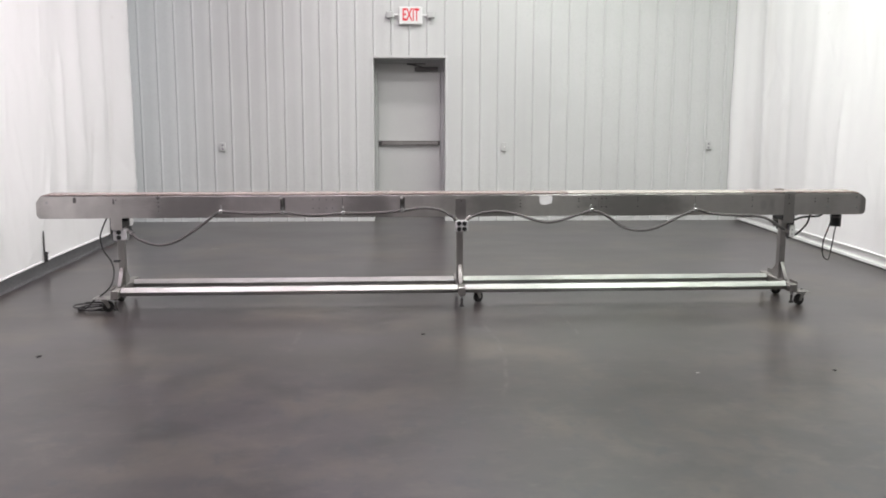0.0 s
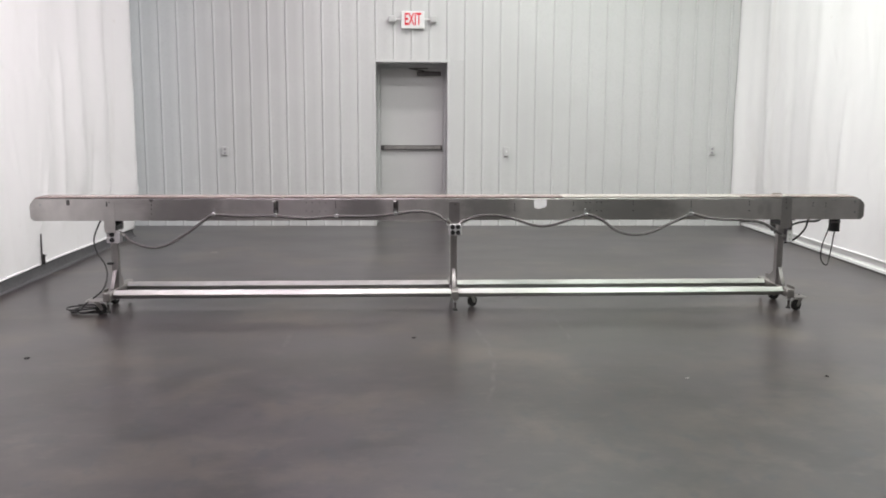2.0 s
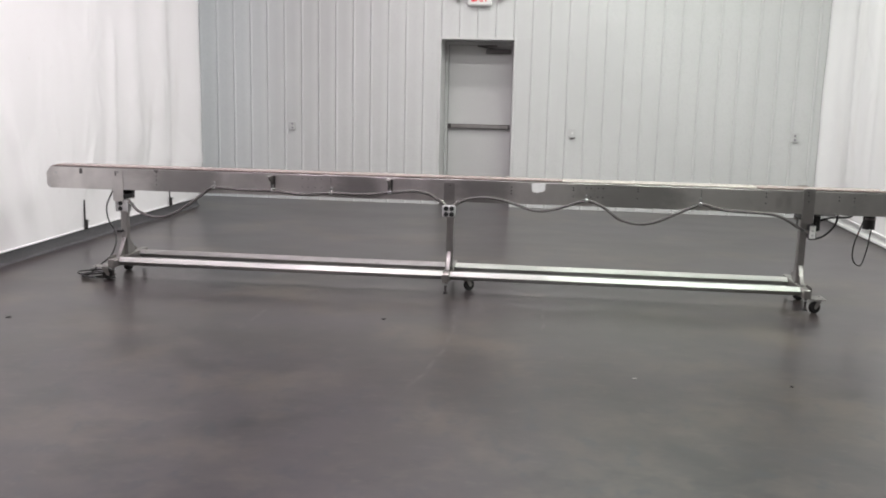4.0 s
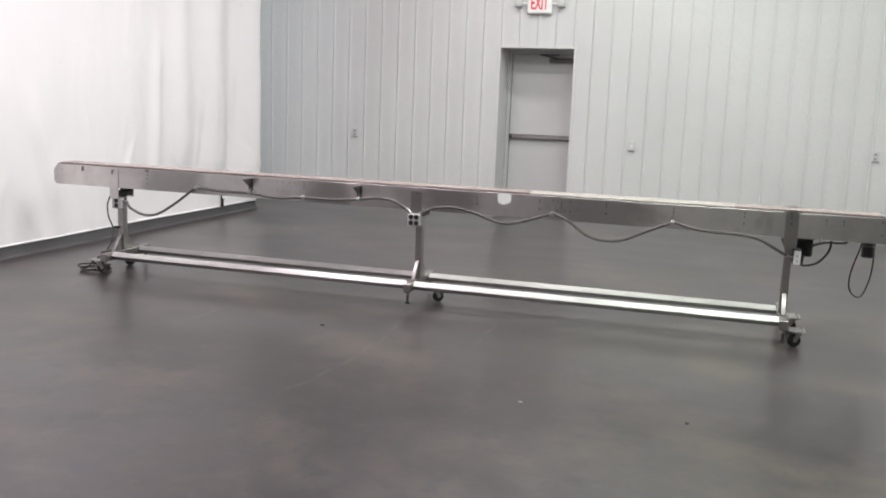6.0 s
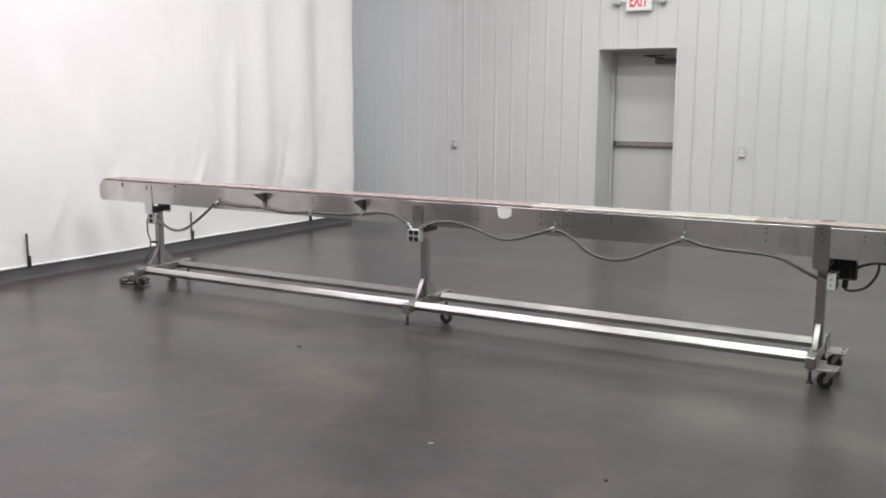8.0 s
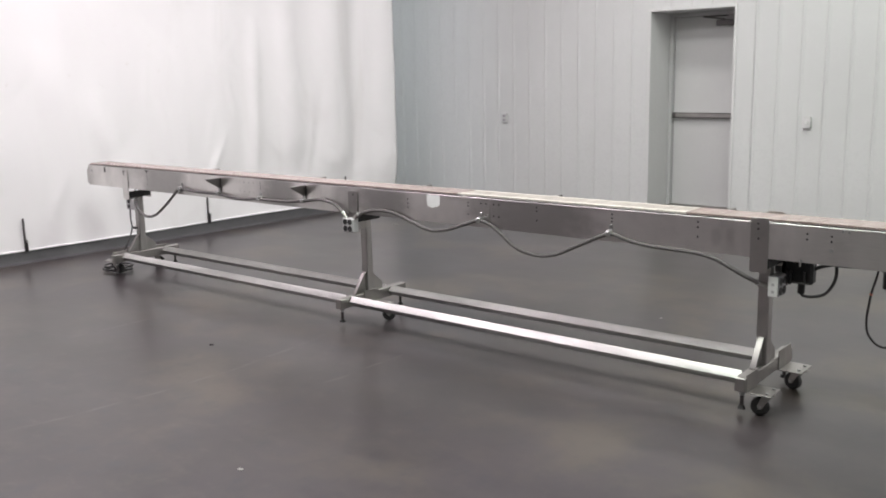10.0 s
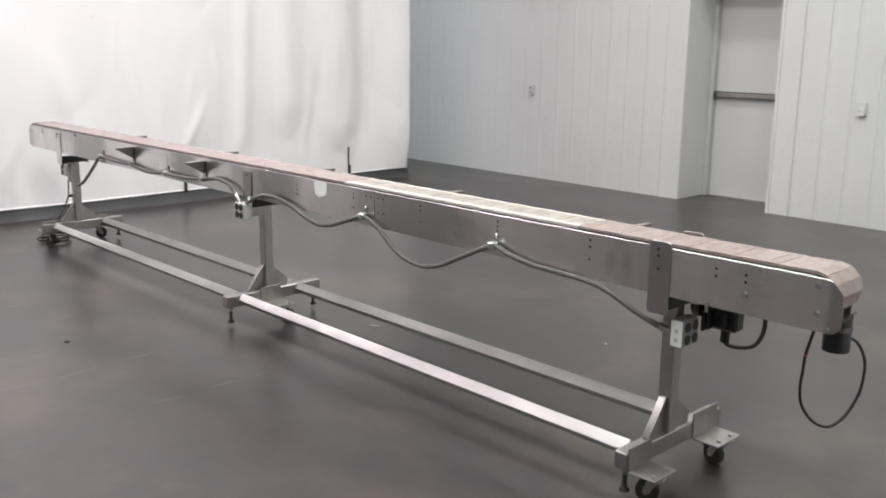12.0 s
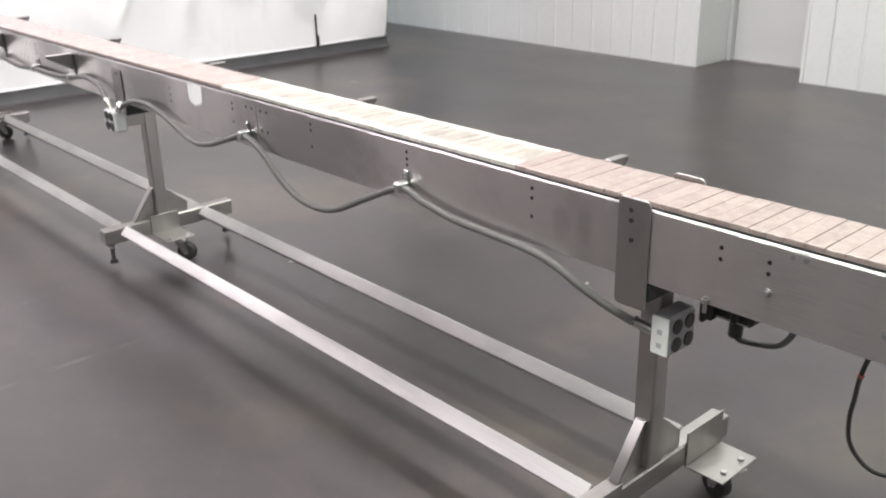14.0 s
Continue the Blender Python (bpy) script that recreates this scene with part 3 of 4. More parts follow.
side_plate(FRONT, -1)
side_plate(BACK, 1)
for x in (-2.3, -1.2, -0.1, 1.0, 2.1, 3.0, 3.55):
    part("cross_tube", rod((x, FRONT + 0.005, 0.755), (x, BACK - 0.005, 0.755), 0.012), STEEL_DULL, conveyor)
part("slider_bed", box(LEFT + 0.15, RIGHT - 0.17, FRONT + 0.02, BACK - 0.02, 0.832, 0.842, 0.002), STEEL_DULL, conveyor)
for x in (LEFT + 0.080, RIGHT - 0.095):
    part("end_shaft", rod((x, FRONT + 0.005, 0.788), (x, BACK - 0.005, 0.788), 0.016), STEEL_DULL, conveyor)
    part("sprocket", rod((x, FRONT + 0.05, 0.788), (x, BACK - 0.05, 0.788), 0.062, 12), BLACK, conveyor)

belt = empty("belt")
belt.parent = conveyor
tagged(belt, "tan modular plastic belt with a paler cream section")
PITCH, R_END = 0.0381, 0.072
AXLE_Z = BELT_Z - R_END - 0.005
x_a, x_b = LEFT + 0.080, RIGHT - 0.095
run = x_b - x_a
COUNT = round(run / PITCH)
STEP = run / COUNT
module = bmesh.new()
box(-STEP / 2 + 0.0005, STEP / 2 - 0.0005, -0.0915, 0.079, -0.0115, 0.0, 0.0011, module)
module_me = bpy.data.meshes.new("belt_module")
module.to_mesh(module_me)
module.free()
module_me.materials.append(BELT)
cream_me = module_me.copy()
cream_me.materials.clear()
cream_me.materials.append(CREAM)


def belt_module(m, me=module_me):
    ob = new("belt_module", me)
    ob.parent = belt
    ob.matrix_local = m


for i in range(COUNT):
    x = x_a + STEP * (i + 0.5)
    belt_module(pose(x, MID, BELT_Z + 0.0006 * math.sin(i * 1.7)), cream_me if 1.50 < x < 2.86 else module_me)
turns = 6
for centre, sign_x in ((x_b, 1), (x_a, -1)):
    for i in range(turns):
        a = 180 * (i + 0.5) / turns
        belt_module(Matrix.Translation((centre, MID, AXLE_Z + 0.005)) @ pose(0, 0, 0, 0, sign_x * a, 0) @ pose(0, 0, R_END))
part("return_run", box(x_a, x_b, MID - 0.086, MID + 0.074, AXLE_Z - R_END + 0.002, AXLE_Z - R_END + 0.012, 0.001), BELT, belt)

# bolts and holes of the front plate
def dots(x, zs, r=0.0048, mat=None, out=0.0006):
    for z in zs:
        part("bolt_hole", rod((x, FRONT + 0.001, z), (x, FRONT - out, z), r, 10), mat or BLACK, conveyor)


for x, zs in ((1.135, (0.809, 0.786, 0.762)), (1.585, (0.821, 0.802, 0.757)), (1.675, (0.822, 0.757)), (1.71, (0.822, 0.757)), (1.762, (0.822, 0.757)),
              (1.797, (0.822, 0.757)), (2.043, (0.826, 0.807, 0.757)), (2.49, (0.826, 0.807, 0.79)), (2.94, (0.826, 0.802, 0.757)),
              (3.438, (0.816, 0.792)), (3.54, (0.814, 0.791)), (-1.571, (0.83, 0.804, 0.775, 0.738)),
              (-0.211, (0.826, 0.807, 0.788))):
    dots(x, zs)
for x in (-0.43, -0.385, -0.33, -0.285):
    dots(x, (0.822, 0.757), 0.0048, STEEL_DULL)
for x in (3.585, 3.61):
    dots(x, (0.838,), 0.0055, ZINC, 0.003)
for x, z in ((-2.38, 0.806), (-2.432, 0.706), (3.766, 0.826), (3.769, 0.744), (3.806, 0.700), (3.542, 0.752)):
    head = part("bolt", rod((x, FRONT + 0.001, z), (x, FRONT - 0.003, z), 0.009, 16), ZINC, conveyor)
    part("bolt_head", rod((x, FRONT - 0.003, z), (x, FRONT - 0.008, z), 0.0065, 6), ZINC, head)
part("slot", prism(rounded(-2.19, -2.165, 0.803, 0.845, 0.008), "y", FRONT - 0.0008, FRONT + 0.001), DARK_METAL, conveyor)

for x, z0, z1, half in ((-1.895, 0.795, 0.832, 0.006), (-1.571, 0.836, 0.848, 0.017)):
    part("slot", prism(rounded(x - half, x + half, z0, z1, 0.004), "y", FRONT - 0.0068, FRONT + 0.001), DARK_METAL, conveyor)

sticker_outline = [(1.281, 0.847), (1.379, 0.847), (1.380, 0.797), (1.374, 0.786), (1.368, 0.792), (1.362, 0.781), (1.352, 0.777), (1.345, 0.785), (1.337, 0.772),
                   (1.328, 0.776), (1.320, 0.767), (1.312, 0.779), (1.304, 0.774), (1.297, 0.783), (1.290, 0.779), (1.284, 0.796)]
part("sticker", prism(sticker_outline, "y", FRONT - 0.0012, FRONT - 0.0002), STICKER, conveyor, "torn white paper sticker")


# brackets that stand out from the sides
def fin(x, y, out, top, length):
    tip = y + out * length
    b = part("guide_bracket", prism([(y, top), (tip, top), (tip, top - 0.006), (y + out * 0.004, top - 0.072)], "x", x - 0.004, x + 0.004), FIN_STEEL, conveyor, "triangular steel bracket, coloured dark for its shade")
    part("flange", box(x - 0.018, x + 0.018, min(y, y + out * 0.005), max(y, y + out * 0.005), top - 0.09, top + 0.002, 0.001), DARK_METAL, b)
    part("ledge", box(x - 0.018, x + 0.004, min(y + out * 0.006, tip), max(y + out * 0.006, tip), top + 0.0005, top + 0.004, 0.001), STEEL_UP, b)


for x in (-0.655, 0.239):
    fin(x, FRONT, -1, 0.835, 0.118)
for x in (-1.0, 0.165, 1.1, 2.035, 3.012):
    fin(x, BACK, 1, 0.862, 0.07)

# cable along the front with its clamps
CY = FRONT - 0.024
run_left = [(-1.785, 7.10, 0.58), (-1.72, 7.075, 0.53), (-1.588, CY, 0.491), (-1.46, CY, 0.511), (-1.31, CY, 0.599), (-1.203, CY, 0.676), (-1.113, CY, 0.732),
            (-0.90, CY, 0.724), (-0.655, CY, 0.724), (-0.433, CY, 0.706), (-0.205, CY, 0.72), (0.037, CY, 0.722), (0.238, CY, 0.738), (0.40, CY, 0.758),
            (0.528, CY, 0.741), (0.6, CY - 0.005, 0.70), (0.645, 7.045, 0.672)]
run_right = [(0.73, 7.045, 0.672), (0.79, CY - 0.005, 0.702), (0.86, CY, 0.722), (0.98, CY, 0.728), (1.106, CY, 0.705), (1.298, CY, 0.648), (1.427, CY, 0.654),
             (1.576, CY, 0.70), (1.685, CY, 0.73), (1.79, CY, 0.695), (1.918, CY, 0.608), (2.047, CY, 0.577), (2.175, CY, 0.594), (2.325, CY, 0.662),
             (2.486, CY, 0.730), (2.58, CY, 0.712), (2.69, CY, 0.695), (2.82, CY, 0.690), (2.95, CY, 0.684), (3.035, CY, 0.668), (3.105, 7.068, 0.634), (3.165, 7.09, 0.598), (3.222, 7.118, 0.566)]
part("cable", hose(run_left, 0.0102, 14, 8), CABLE, conveyor, "thick grey cable sagging between clamps")
part("cable", hose(run_right, 0.0102, 14, 8), CABLE, conveyor, "thick grey cable sagging between clamps")
for x, z in ((-1.113, 0.736), (-0.655, 0.73), (-0.205, 0.724), (0.238, 0.74), (1.678, 0.733), (2.486, 0.734)):
    clamp = part("cable_clamp", box(x - 0.014, x + 0.014, FRONT - 0.04, FRONT - 0.001, z - 0.016, z + 0.014, 0.005), ZINC, conveyor, "bright metal cable clamp")
    part("clamp_tab", box(x - 0.009, x + 0.009, FRONT - 0.006, FRONT - 0.0005, z + 0.012, z + 0.042, 0.002), ZINC, clamp)
    part("clamp_screw", rod((x, FRONT - 0.006, z + 0.03), (x, FRONT - 0.012, z + 0.03), 0.006, 8), ZINC, clamp)


# stands
BASE_Z0, BASE_Z1, BASE_Y0, BASE_Y1 = 0.108, 0.172, 6.915, 7.515
RAIL_Y, RAIL_Z, RAIL_S = (7.011, 7.373), 0.1455, 0.0328


def caster(x, y, swing):
    """A small swivel caster under its shelf; swing: degrees that the wheel trails from -x."""
    c = part("caster", box(-0.036, 0.036, -0.036, 0.036, 0.099, 0.104, 0.001), STEEL_DULL, conveyor, "small swivel caster with black wheel")
    c.matrix_local = pose(x, y, 0, 0, 0, swing)
    part("swivel", rod((0, 0, 0.099), (0, 0, 0.086), 0.024), ZINC, c)
    for s in (-1, 1):
        leg = [(-0.022, 0.088), (0.022, 0.088), (0.040, 0.046), (0.034, 0.030), (0.018, 0.034), (-0.004, 0.07)]
        part("fork", prism(leg, "y", s * 0.020 - 0.0015, s * 0.020 + 0.0015), STEEL_DULL, c)
    part("wheel", bevelled_wheel(0.026, 0.041, 0.034), RUBBER, c, "black rubber wheel")
    part("hub", rod((0.026, -0.0175, 0.041), (0.026, 0.0175, 0.041), 0.013), DARK_METAL, c)
    part("axle", rod((0.026, -0.026, 0.041), (0.026, 0.026, 0.041), 0.005, 8), ZINC, c)


def bevelled_wheel(x, z, width):
    bm = rod((x, -width / 2, z), (x, width / 2, z), 0.041, 28)
    rims = [e for e in bm.edges if abs(abs(e.verts[0].co.y) - width / 2) < 1e-5 and abs(e.verts[0].co.y - e.verts[1].co.y) < 1e-5]
    bmesh.ops.bevel(bm, geom=rims, offset=0.008, segments=3, profile=0.5, affect="EDGES")
    return bm


def levelling_foot(x, y):
    f = part("levelling_foot", rod((x, y, 0.03), (x, y, BASE_Z0), 0.009, 16), DARK_METAL, conveyor, "dark threaded levelling foot")
    part("pad", rod((x, y, 0.022), (x, y, 0.036), 0.019, 16, None, 0.013), RUBBER, f)
    part("nut", rod((x, y, BASE_Z0 - 0.022), (x, y, BASE_Z0 - 0.008), 0.014, 6), ZINC, f)


def shelf(x, y, side, wide=0.13, reach=0.14, tall=0.085):
    """The angle bracket that carries a caster, on one side of a base bar."""
    face = x + side * 0.026
    b = part("caster_bracket", box(min(face, face + side * 0.005), max(face, face + side * 0.005), y - wide / 2, y + wide / 2, 0.105, 0.105 + tall, 0.001), STEEL_DULL, conveyor, "steel angle bracket over a caster")
    part("shelf", box(min(face + side * 0.005, face + side * reach), max(face + side * 0.005, face + side * reach), y - wide / 2, y + wide / 2, 0.105, 0.110, 0.001), STEEL_DULL, b)
    for dy in (-0.04, 0.04):
        part("bolt", rod((face + side * (reach - 0.022), y + dy, 0.11), (face + side * (reach - 0.022), y + dy, 0.117), 0.008, 6), ZINC, b)


def stand(x, strap_top, strap_bottom, strap_mat, saddle_z):
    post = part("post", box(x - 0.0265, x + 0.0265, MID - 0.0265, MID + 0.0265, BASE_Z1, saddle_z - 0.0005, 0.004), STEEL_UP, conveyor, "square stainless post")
    part("base_bar", box(x - 0.026, x + 0.026, BASE_Y0, BASE_Y1, BASE_Z0, BASE_Z1, 0.004), STEEL_DULL, post)
    for s in (-1, 1):
        y0 = MID + s * 0.0265
        foot = BASE_Z1 + (0.008 if s < 0 else 0.048)
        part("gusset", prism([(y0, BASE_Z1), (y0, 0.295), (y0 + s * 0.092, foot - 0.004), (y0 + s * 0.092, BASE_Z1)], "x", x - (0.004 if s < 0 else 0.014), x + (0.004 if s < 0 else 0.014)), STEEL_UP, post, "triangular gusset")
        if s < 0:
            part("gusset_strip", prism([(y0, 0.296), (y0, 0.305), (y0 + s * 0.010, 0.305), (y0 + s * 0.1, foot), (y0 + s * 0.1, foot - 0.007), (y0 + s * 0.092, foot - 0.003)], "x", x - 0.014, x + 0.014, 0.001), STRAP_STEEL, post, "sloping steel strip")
    saddle = part("saddle", box(x - 0.045, x + 0.045, FRONT - 0.0005, BACK - 0.002, saddle_z, saddle_z + 0.04, 0.004), BLACK, post, "black plastic saddle bar")
    part("saddle_block", box(x - 0.045, x + 0.045, BACK - 0.055, BACK + 0.0005, saddle_z + 0.0405, 0.6875, 0.003), BLACK, saddle)
    for y0, y1 in ((FRONT - 0.0055, FRONT - 0.0008), (BACK + 0.0008, BACK + 0.007)):
        s = part("strap", prism(rounded(x - 0.042, x + 0.040, strap_bottom, strap_top + (0.006 if y0 > MID and strap_top > PLATE_Z1 else 0.0), 0.012), "y", y0, y1, 0.001), strap_mat, post, "flat steel strap")
    levelling_foot(x, BASE_Y0 + 0.032)
    levelling_foot(x, BASE_Y1 - 0.032)


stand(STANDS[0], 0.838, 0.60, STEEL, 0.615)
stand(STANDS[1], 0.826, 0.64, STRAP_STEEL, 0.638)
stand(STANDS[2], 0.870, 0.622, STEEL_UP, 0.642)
for x, z in ((-1.876, 0.826), (0.685, 0.808), (3.226, 0.844), (3.227, 0.821), (3.229, 0.777)):
    part("strap_bolt", rod((x, FRONT - 0.005, z), (x, FRONT - 0.008, z), 0.0055, 10), DARK_METAL, conveyor)
for y in RAIL_Y:
    for a, b in zip(STANDS, STANDS[1:]):
        diamond = [(y - RAIL_S, RAIL_Z), (y, RAIL_Z + RAIL_S), (y + RAIL_S, RAIL_Z), (y, RAIL_Z - RAIL_S)]
        part("rail", prism(diamond, "x", a + 0.027, b - 0.027, 0.002), RAIL_STEEL, conveyor, "long square stainless rail set on edge")
for y, swing, wide, tall in ((6.986, 200, 0.13, 0.085), (7.395, 165, 0.16, 0.1)):
    shelf(STANDS[2], y, 1, wide, 0.109, tall)
    caster(3.33, y, swing)
for y, swing in ((6.995, 20), (7.36, 65)):
    shelf(STANDS[0], y, -1)
    caster(-1.975, y, swing)
shelf(STANDS[1], MID, 1)
caster(0.812, MID + 0.01, 40)

# outlet boxes
def outlet_box(x0, x1, y0, y1, z0, z1, spots, face, label, mat=None):
    b = part("outlet_box", box(x0, x1, y0, y1, z0, z1, 0.006), mat or BOX_GREY, conveyor, label)
    for u, z in spots:
        if face == "front":
            part("socket", rod((u, y0 + 0.001, z), (u, y0 - 0.003, z), 0.0175, 18), BLACK, b)
        else:
            part("socket", rod((x1 - 0.001, u, z), (x1 + 0.003, u, z), 0.0175, 18), BLACK, b)
    return b


box_l = outlet_box(-1.915, -1.812, 7.09, 7.155, 0.518, 0.606, ((-1.872, 0.583), (-1.872, 0.543)), "front", "metal outlet box with two black sockets")
part("box_mount", box(-1.88, -1.84, 7.155, MID - 0.027, 0.54, 0.59, 0.002), STEEL_DULL, box_l)
box_m = outlet_box(0.636, 0.733, 7.02, 7.072, 0.578, 0.664, ((0.665, 0.643), (0.705, 0.643), (0.665, 0.601), (0.705, 0.601)), "front", "grey metal outlet box with four black sockets")
part("box_mount", box(0.66, 0.71, 7.072, MID - 0.027, 0.59, 0.64, 0.002), STEEL_DULL, box_m)
box_r = outlet_box(3.262, 3.312, 7.123, 7.22, 0.506, 0.604, ((7.148, 0.577), (7.194, 0.577), (7.148, 0.533), (7.194, 0.533)), "side", "metal outlet box with pale cover and four black sockets", SHADED_BOX)
part("cover", box(3.265, 3.309, 7.119, 7.1232, 0.509, 0.601, 0.0015), WHITE_PLASTIC, box_r, "pale lavender cover with faint marks")
for z in (0.532, 0.565):
    part("cover_mark", box(3.281, 3.293, 7.1178, 7.12, z - 0.006, z + 0.006), BOX_GREY, box_r)
for b, tip, root in ((box_l, (-1.785, 7.10, 0.58), (-1.818, 7.12, 0.592)), (box_m, (0.628, 7.045, 0.69), (0.655, 7.045, 0.66)), (box_m, (0.75, 7.045, 0.69), (0.718, 7.045, 0.66)),
                     (box_r, (3.225, 7.123, 0.565), (3.264, 7.138, 0.55))):
    g = part("gland", rod(root, tip, 0.012, 16), STEEL_DULL, b, "bright cable gland")
    d = (Vector(tip) - Vector(root)).normalized()
    part("gland_nut", rod(tip, Vector(tip) + d * 0.010, 0.015, 6), ZINC, g)

# drive parts under the right end
drive = part("junction_block", box(3.265, 3.395, 7.318, 7.378, 0.535, 0.655, 0.01), BLACK, conveyor, "black connector block under the frame")
part("block_bracket", box(3.26, 3.40, 7.288, 7.378, 0.656, 0.686, 0.003), DARK_METAL, drive)
part("block_side", prism([(7.285, 0.655), (7.285, 0.60), (7.30, 0.575), (7.36, 0.565), (7.372, 0.655)], "x", 3.232, 3.2645, 0.004), BLACK, drive)
for x, low in ((3.272, 0.525), (3.292, 0.535), (3.352, 0.548)):
    part("plug", box(x, x + 0.015, 7.294, 7.3176, low, 0.60, 0.004), BLACK, drive)
part("plug_stem", rod((3.335, 7.361, 0.545), (3.331, 7.366, 0.485), 0.017, 12), BLACK, drive)
part("cord", hose([(3.331, 7.366, 0.49), (3.338, 7.376, 0.472), (3.372, 7.396, 0.466), (3.43, 7.381, 0.488), (3.472, 7.351, 0.536), (3.497, 7.321, 0.59), (3.503, 7.301, 0.64), (3.50, 7.276, 0.70)], 0.0075, 14), CORD, drive, "black looping cord")
part("cord", hose([(3.38, 7.351, 0.60), (3.42, 7.348, 0.622), (3.48, 7.328, 0.642), (3.56, 7.311, 0.647), (3.60, 7.301, 0.66), (3.615, 7.276, 0.70)], 0.0085, 14), CORD, drive)
stud = part("stud", rod((3.415, FRONT - 0.003, 0.704), (3.415, FRONT - 0.003, 0.670), 0.0045, 10), STEEL_DULL, conveyor, "small bright stud at the plate's lower edge")
part("stud_nut", rod((3.415, FRONT - 0.0045, 0.700), (3.415, FRONT - 0.0045, 0.692), 0.0085, 6), ZINC, stud)
motor = part("drive_motor", rod((3.735, 7.327, 0.566), (3.735, 7.327, 0.69), 0.042, 24), BLACK, conveyor, "small black motor hanging under the end")
part("motor_collar", rod((3.735, 7.327, 0.635), (3.735, 7.327, 0.65), 0.045, 24), DARK_METAL, motor)
part("motor_mount", box(3.69, 3.778, 7.262, 7.352, 0.69, 0.697, 0.002), DARK_METAL, motor)
part("cord", hose([(3.684, 7.282, 0.69), (3.68, 7.282, 0.63), (3.657, 7.292, 0.54), (3.644, 7.312, 0.47), (3.638, 7.317, 0.42), (3.641, 7.327, 0.36), (3.662, 7.342, 0.315), (3.69, 7.357, 0.29), (3.72, 7.377, 0.286),
                   (3.745, 7.407, 0.31), (3.765, 7.432, 0.355), (3.782, 7.444, 0.42), (3.788, 7.437, 0.51), (3.78, 7.392, 0.58), (3.765, 7.352, 0.61)], 0.005, 14), CORD, motor, "black cord hanging in a loop")
part("cord_tie", rod((3.656, 7.293, 0.535), (3.658, 7.292, 0.541), 0.0075, 10), ORANGE, motor, "small red tie")
part("scraper", box(3.70, 3.79, FRONT + 0.02, BACK - 0.02, 0.69, 0.694, 0.001), DARK_METAL, conveyor)

# power cord of the left end, coiled on the floor
coil = [(-1.99, 7.25, 0.69), (-2.022, 7.235, 0.62), (-2.045, 7.21, 0.53), (-2.015, 7.18, 0.43), (-1.955, 7.15, 0.355), (-1.925, 7.10, 0.27), (-1.95, 7.05, 0.17),
        (-2.06, 7.03, 0.08), (-2.115, 7.025, 0.025)]
for i in range(34):
    a, turn = radians(200 + i * 31), i / 11.6
    coil.append((-2.065 + 0.03 * math.sin(turn * 2.6) + (0.125 + 0.03 * math.sin(i * 0.83)) * math.cos(a), 7.07 + 0.025 * math.cos(turn * 3.1) + (0.10 + 0.025 * math.cos(i * 0.57)) * math.sin(a),
                 0.008 + 0.0009 * i + 0.007 * math.sin(i * 0.9) ** 2))
part("power_cord", hose(coil, 0.0058, 14, 6), CORD, conveyor, "black power cord hanging down and coiled on the floor")
part("cord_plug", box(-1.935, -1.885, 7.135, 7.165, 0.35, 0.366, 0.004), BLACK, conveyor)

# the whole conveyor stands very slightly askew to the hall
PIVOT = Matrix.Translation((1.28, 7.082, 0))
conveyor.matrix_world = PIVOT @ pose(0, 0.010, 0, 0, 0, 1.1) @ PIVOT.inverted()

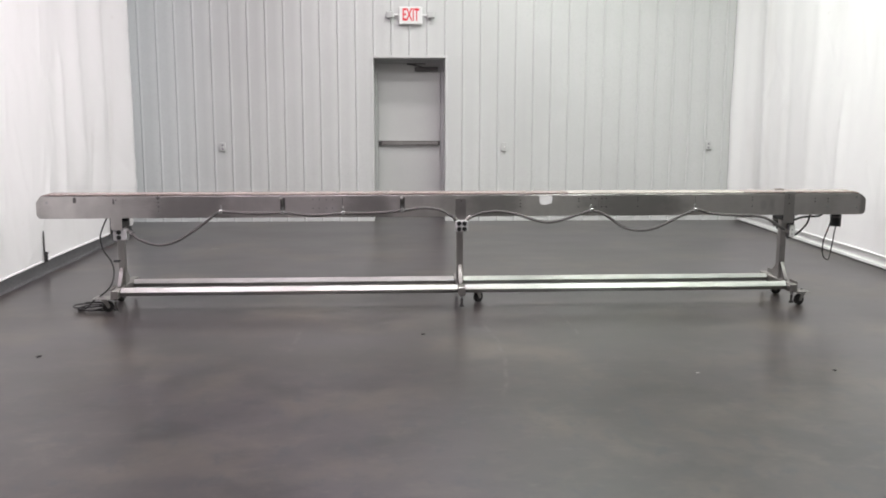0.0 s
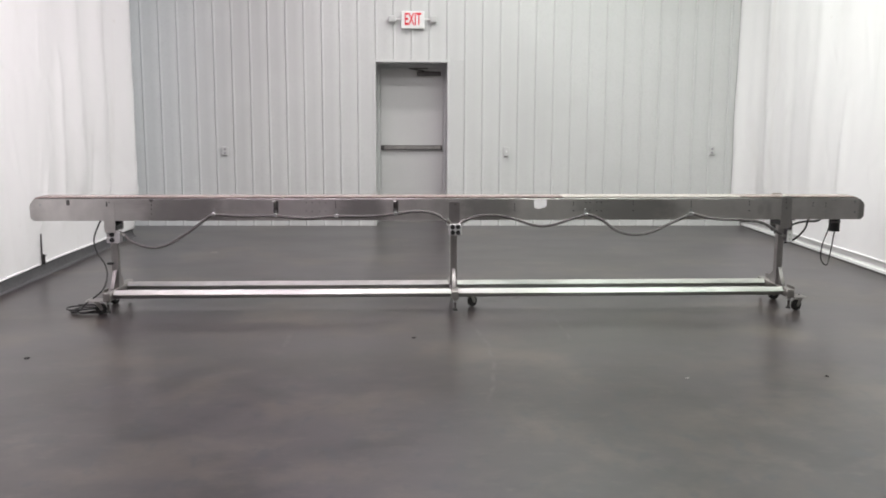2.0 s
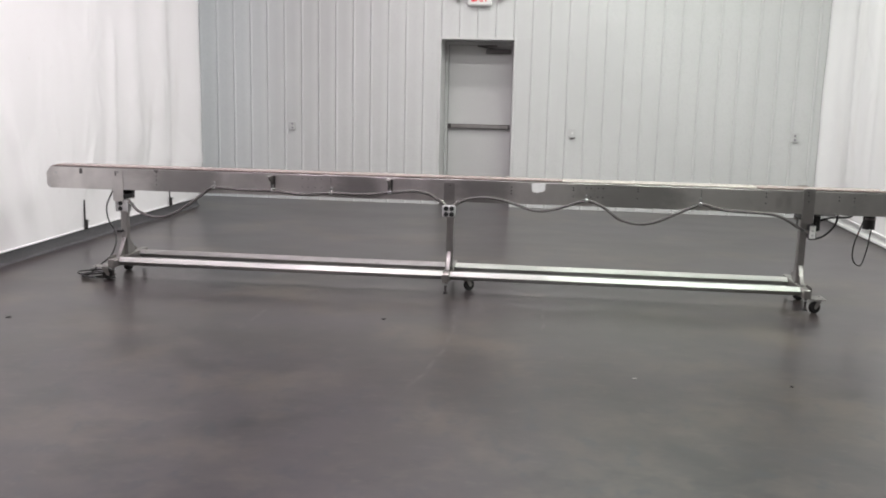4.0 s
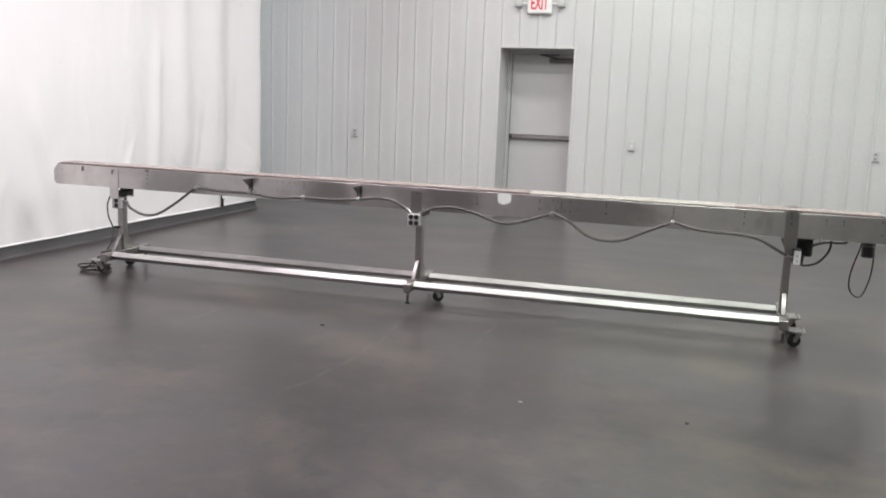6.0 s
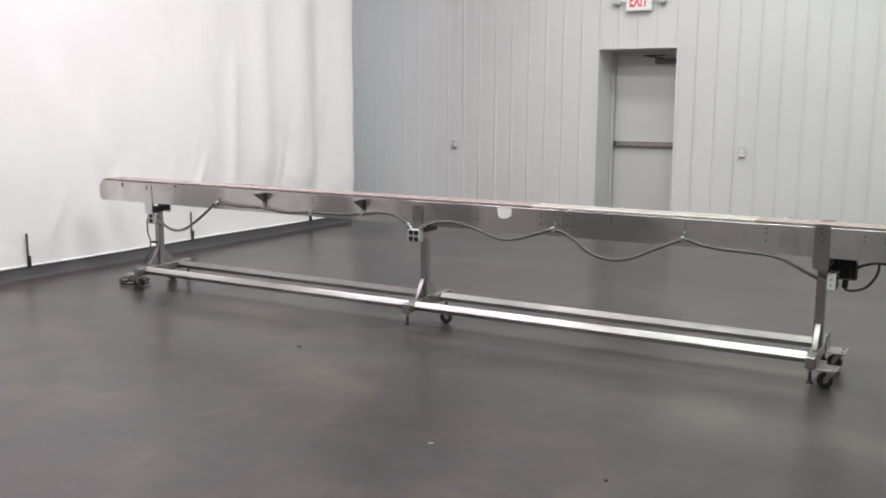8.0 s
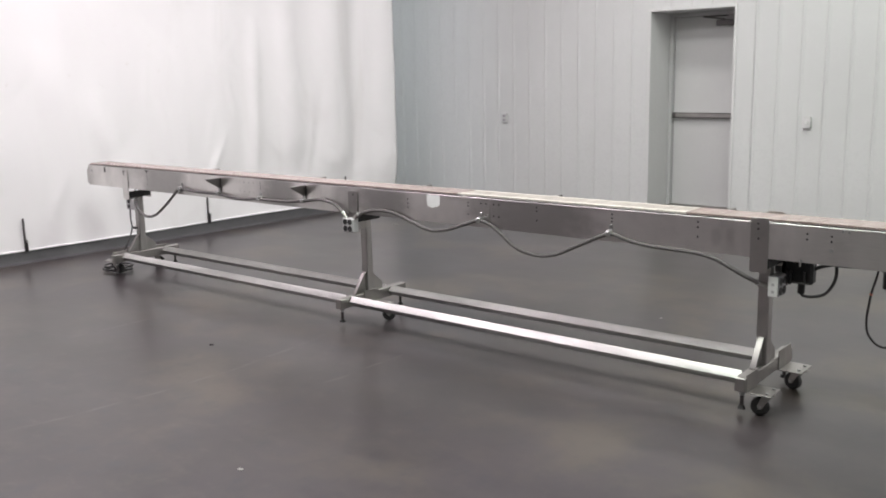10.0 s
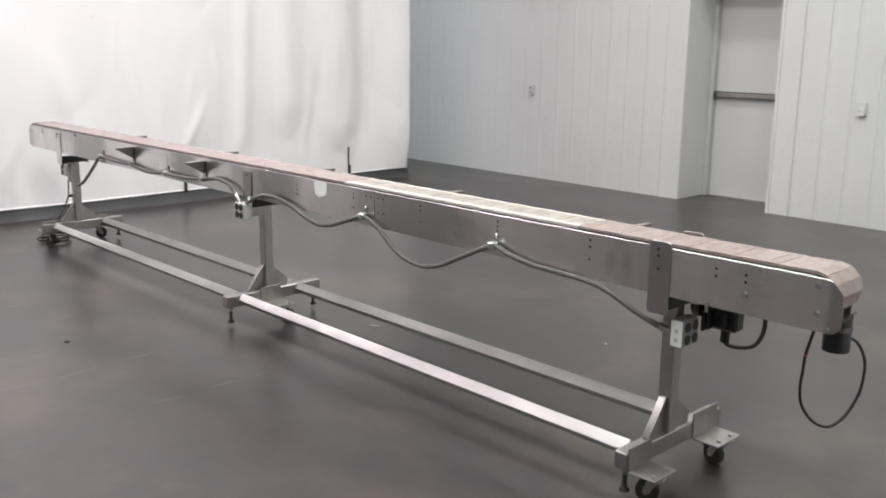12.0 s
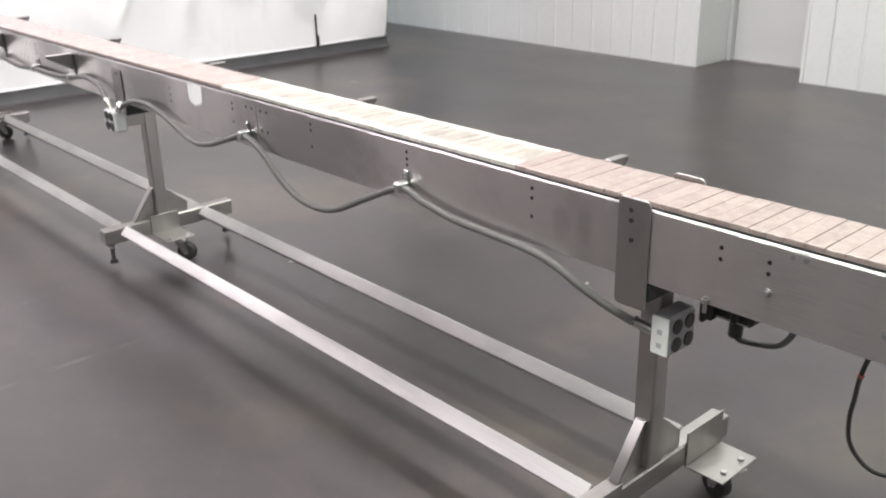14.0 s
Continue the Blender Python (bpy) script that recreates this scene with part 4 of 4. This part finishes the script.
# ---- scraps on the floor ----
rng = random.Random(5)
for x, y, a, L in ((-1.774, 10.0, 12, 0.075), (1.18, 7.53, 30, 0.06), (2.189, 8.245, 70, 0.014), (1.935, 5.215, 15, 0.022)):
    s = part("paper_scrap", prism(rounded(-L / 2, L / 2, -0.007, 0.007, 0.003, 2), "z", 0.0, 0.003), SCRAP)
    s.matrix_world = pose(x, y, 0.0002, 0, 0, a)
    tagged(s, "small pale paper scrap lying on the floor", "scrap", "scraps on the floor")

for x, y, r in ((0.376, 6.183, 0.012), (-1.98, 5.71, 0.016), (-2.3, 4.9, 0.009), (2.75, 5.24, 0.011)):
    outline = [(r * (1 + 0.35 * rng.uniform(-1, 1)) * math.cos(a), r * (1 + 0.35 * rng.uniform(-1, 1)) * math.sin(a)) for a in (2 * math.pi * i / 9 for i in range(9))]
    s = part("dirt_crumb", prism(outline, "z", 0.0, 0.004), RUBBER)
    s.matrix_world = pose(x, y, 0.0002)
    tagged(s, "small dark dirt crumb on the concrete floor", "crumb", "crumbs on the floor")

# ---- wall panels ----
RIB, RIB_AT = 0.2326, -0.145


def panel_mesh(z0, z1):
    """One sheet with a raised rib with a groove beside it at its left edge."""
    outline = [(0.0, 0.003), (0.003, -0.003), (0.012, -0.0095), (0.023, -0.0095), (0.033, -0.003), (0.048, -0.001), (0.135, -0.002), (0.222, -0.001), (RIB - 0.0005, 0.003)]
    outline += [(RIB - 0.0005, 0.018), (0.0, 0.018)]
    bm = prism(outline, "z", z0, z1)
    me = bpy.data.meshes.new("panel")
    bm.to_mesh(me)
    bm.free()
    me.materials.append(WALL_PAINT)
    shade(me)
    return me


full, over = panel_mesh(0.0, TOP), panel_mesh(OPEN_TOP + 0.03, TOP)
k = math.ceil((WEST - RIB_AT) / RIB)
while RIB_AT + RIB * (k + 1) < EAST:
    x = RIB_AT + RIB * k
    inside = x + RIB / 2 > OPEN_L and x < OPEN_R
    ob = new("panel", over if inside else full)
    ob.parent = north
    ob.location = (x, WALL_Y, 0)
    k += 1
jamb_x = RIB_AT + RIB * 4
part("panel", box(OPEN_R + 0.031, jamb_x + RIB - 0.001, WALL_Y - 0.003, WALL_Y + 0.018, 0.0, OPEN_TOP + 0.029), WALL_PAINT, north)
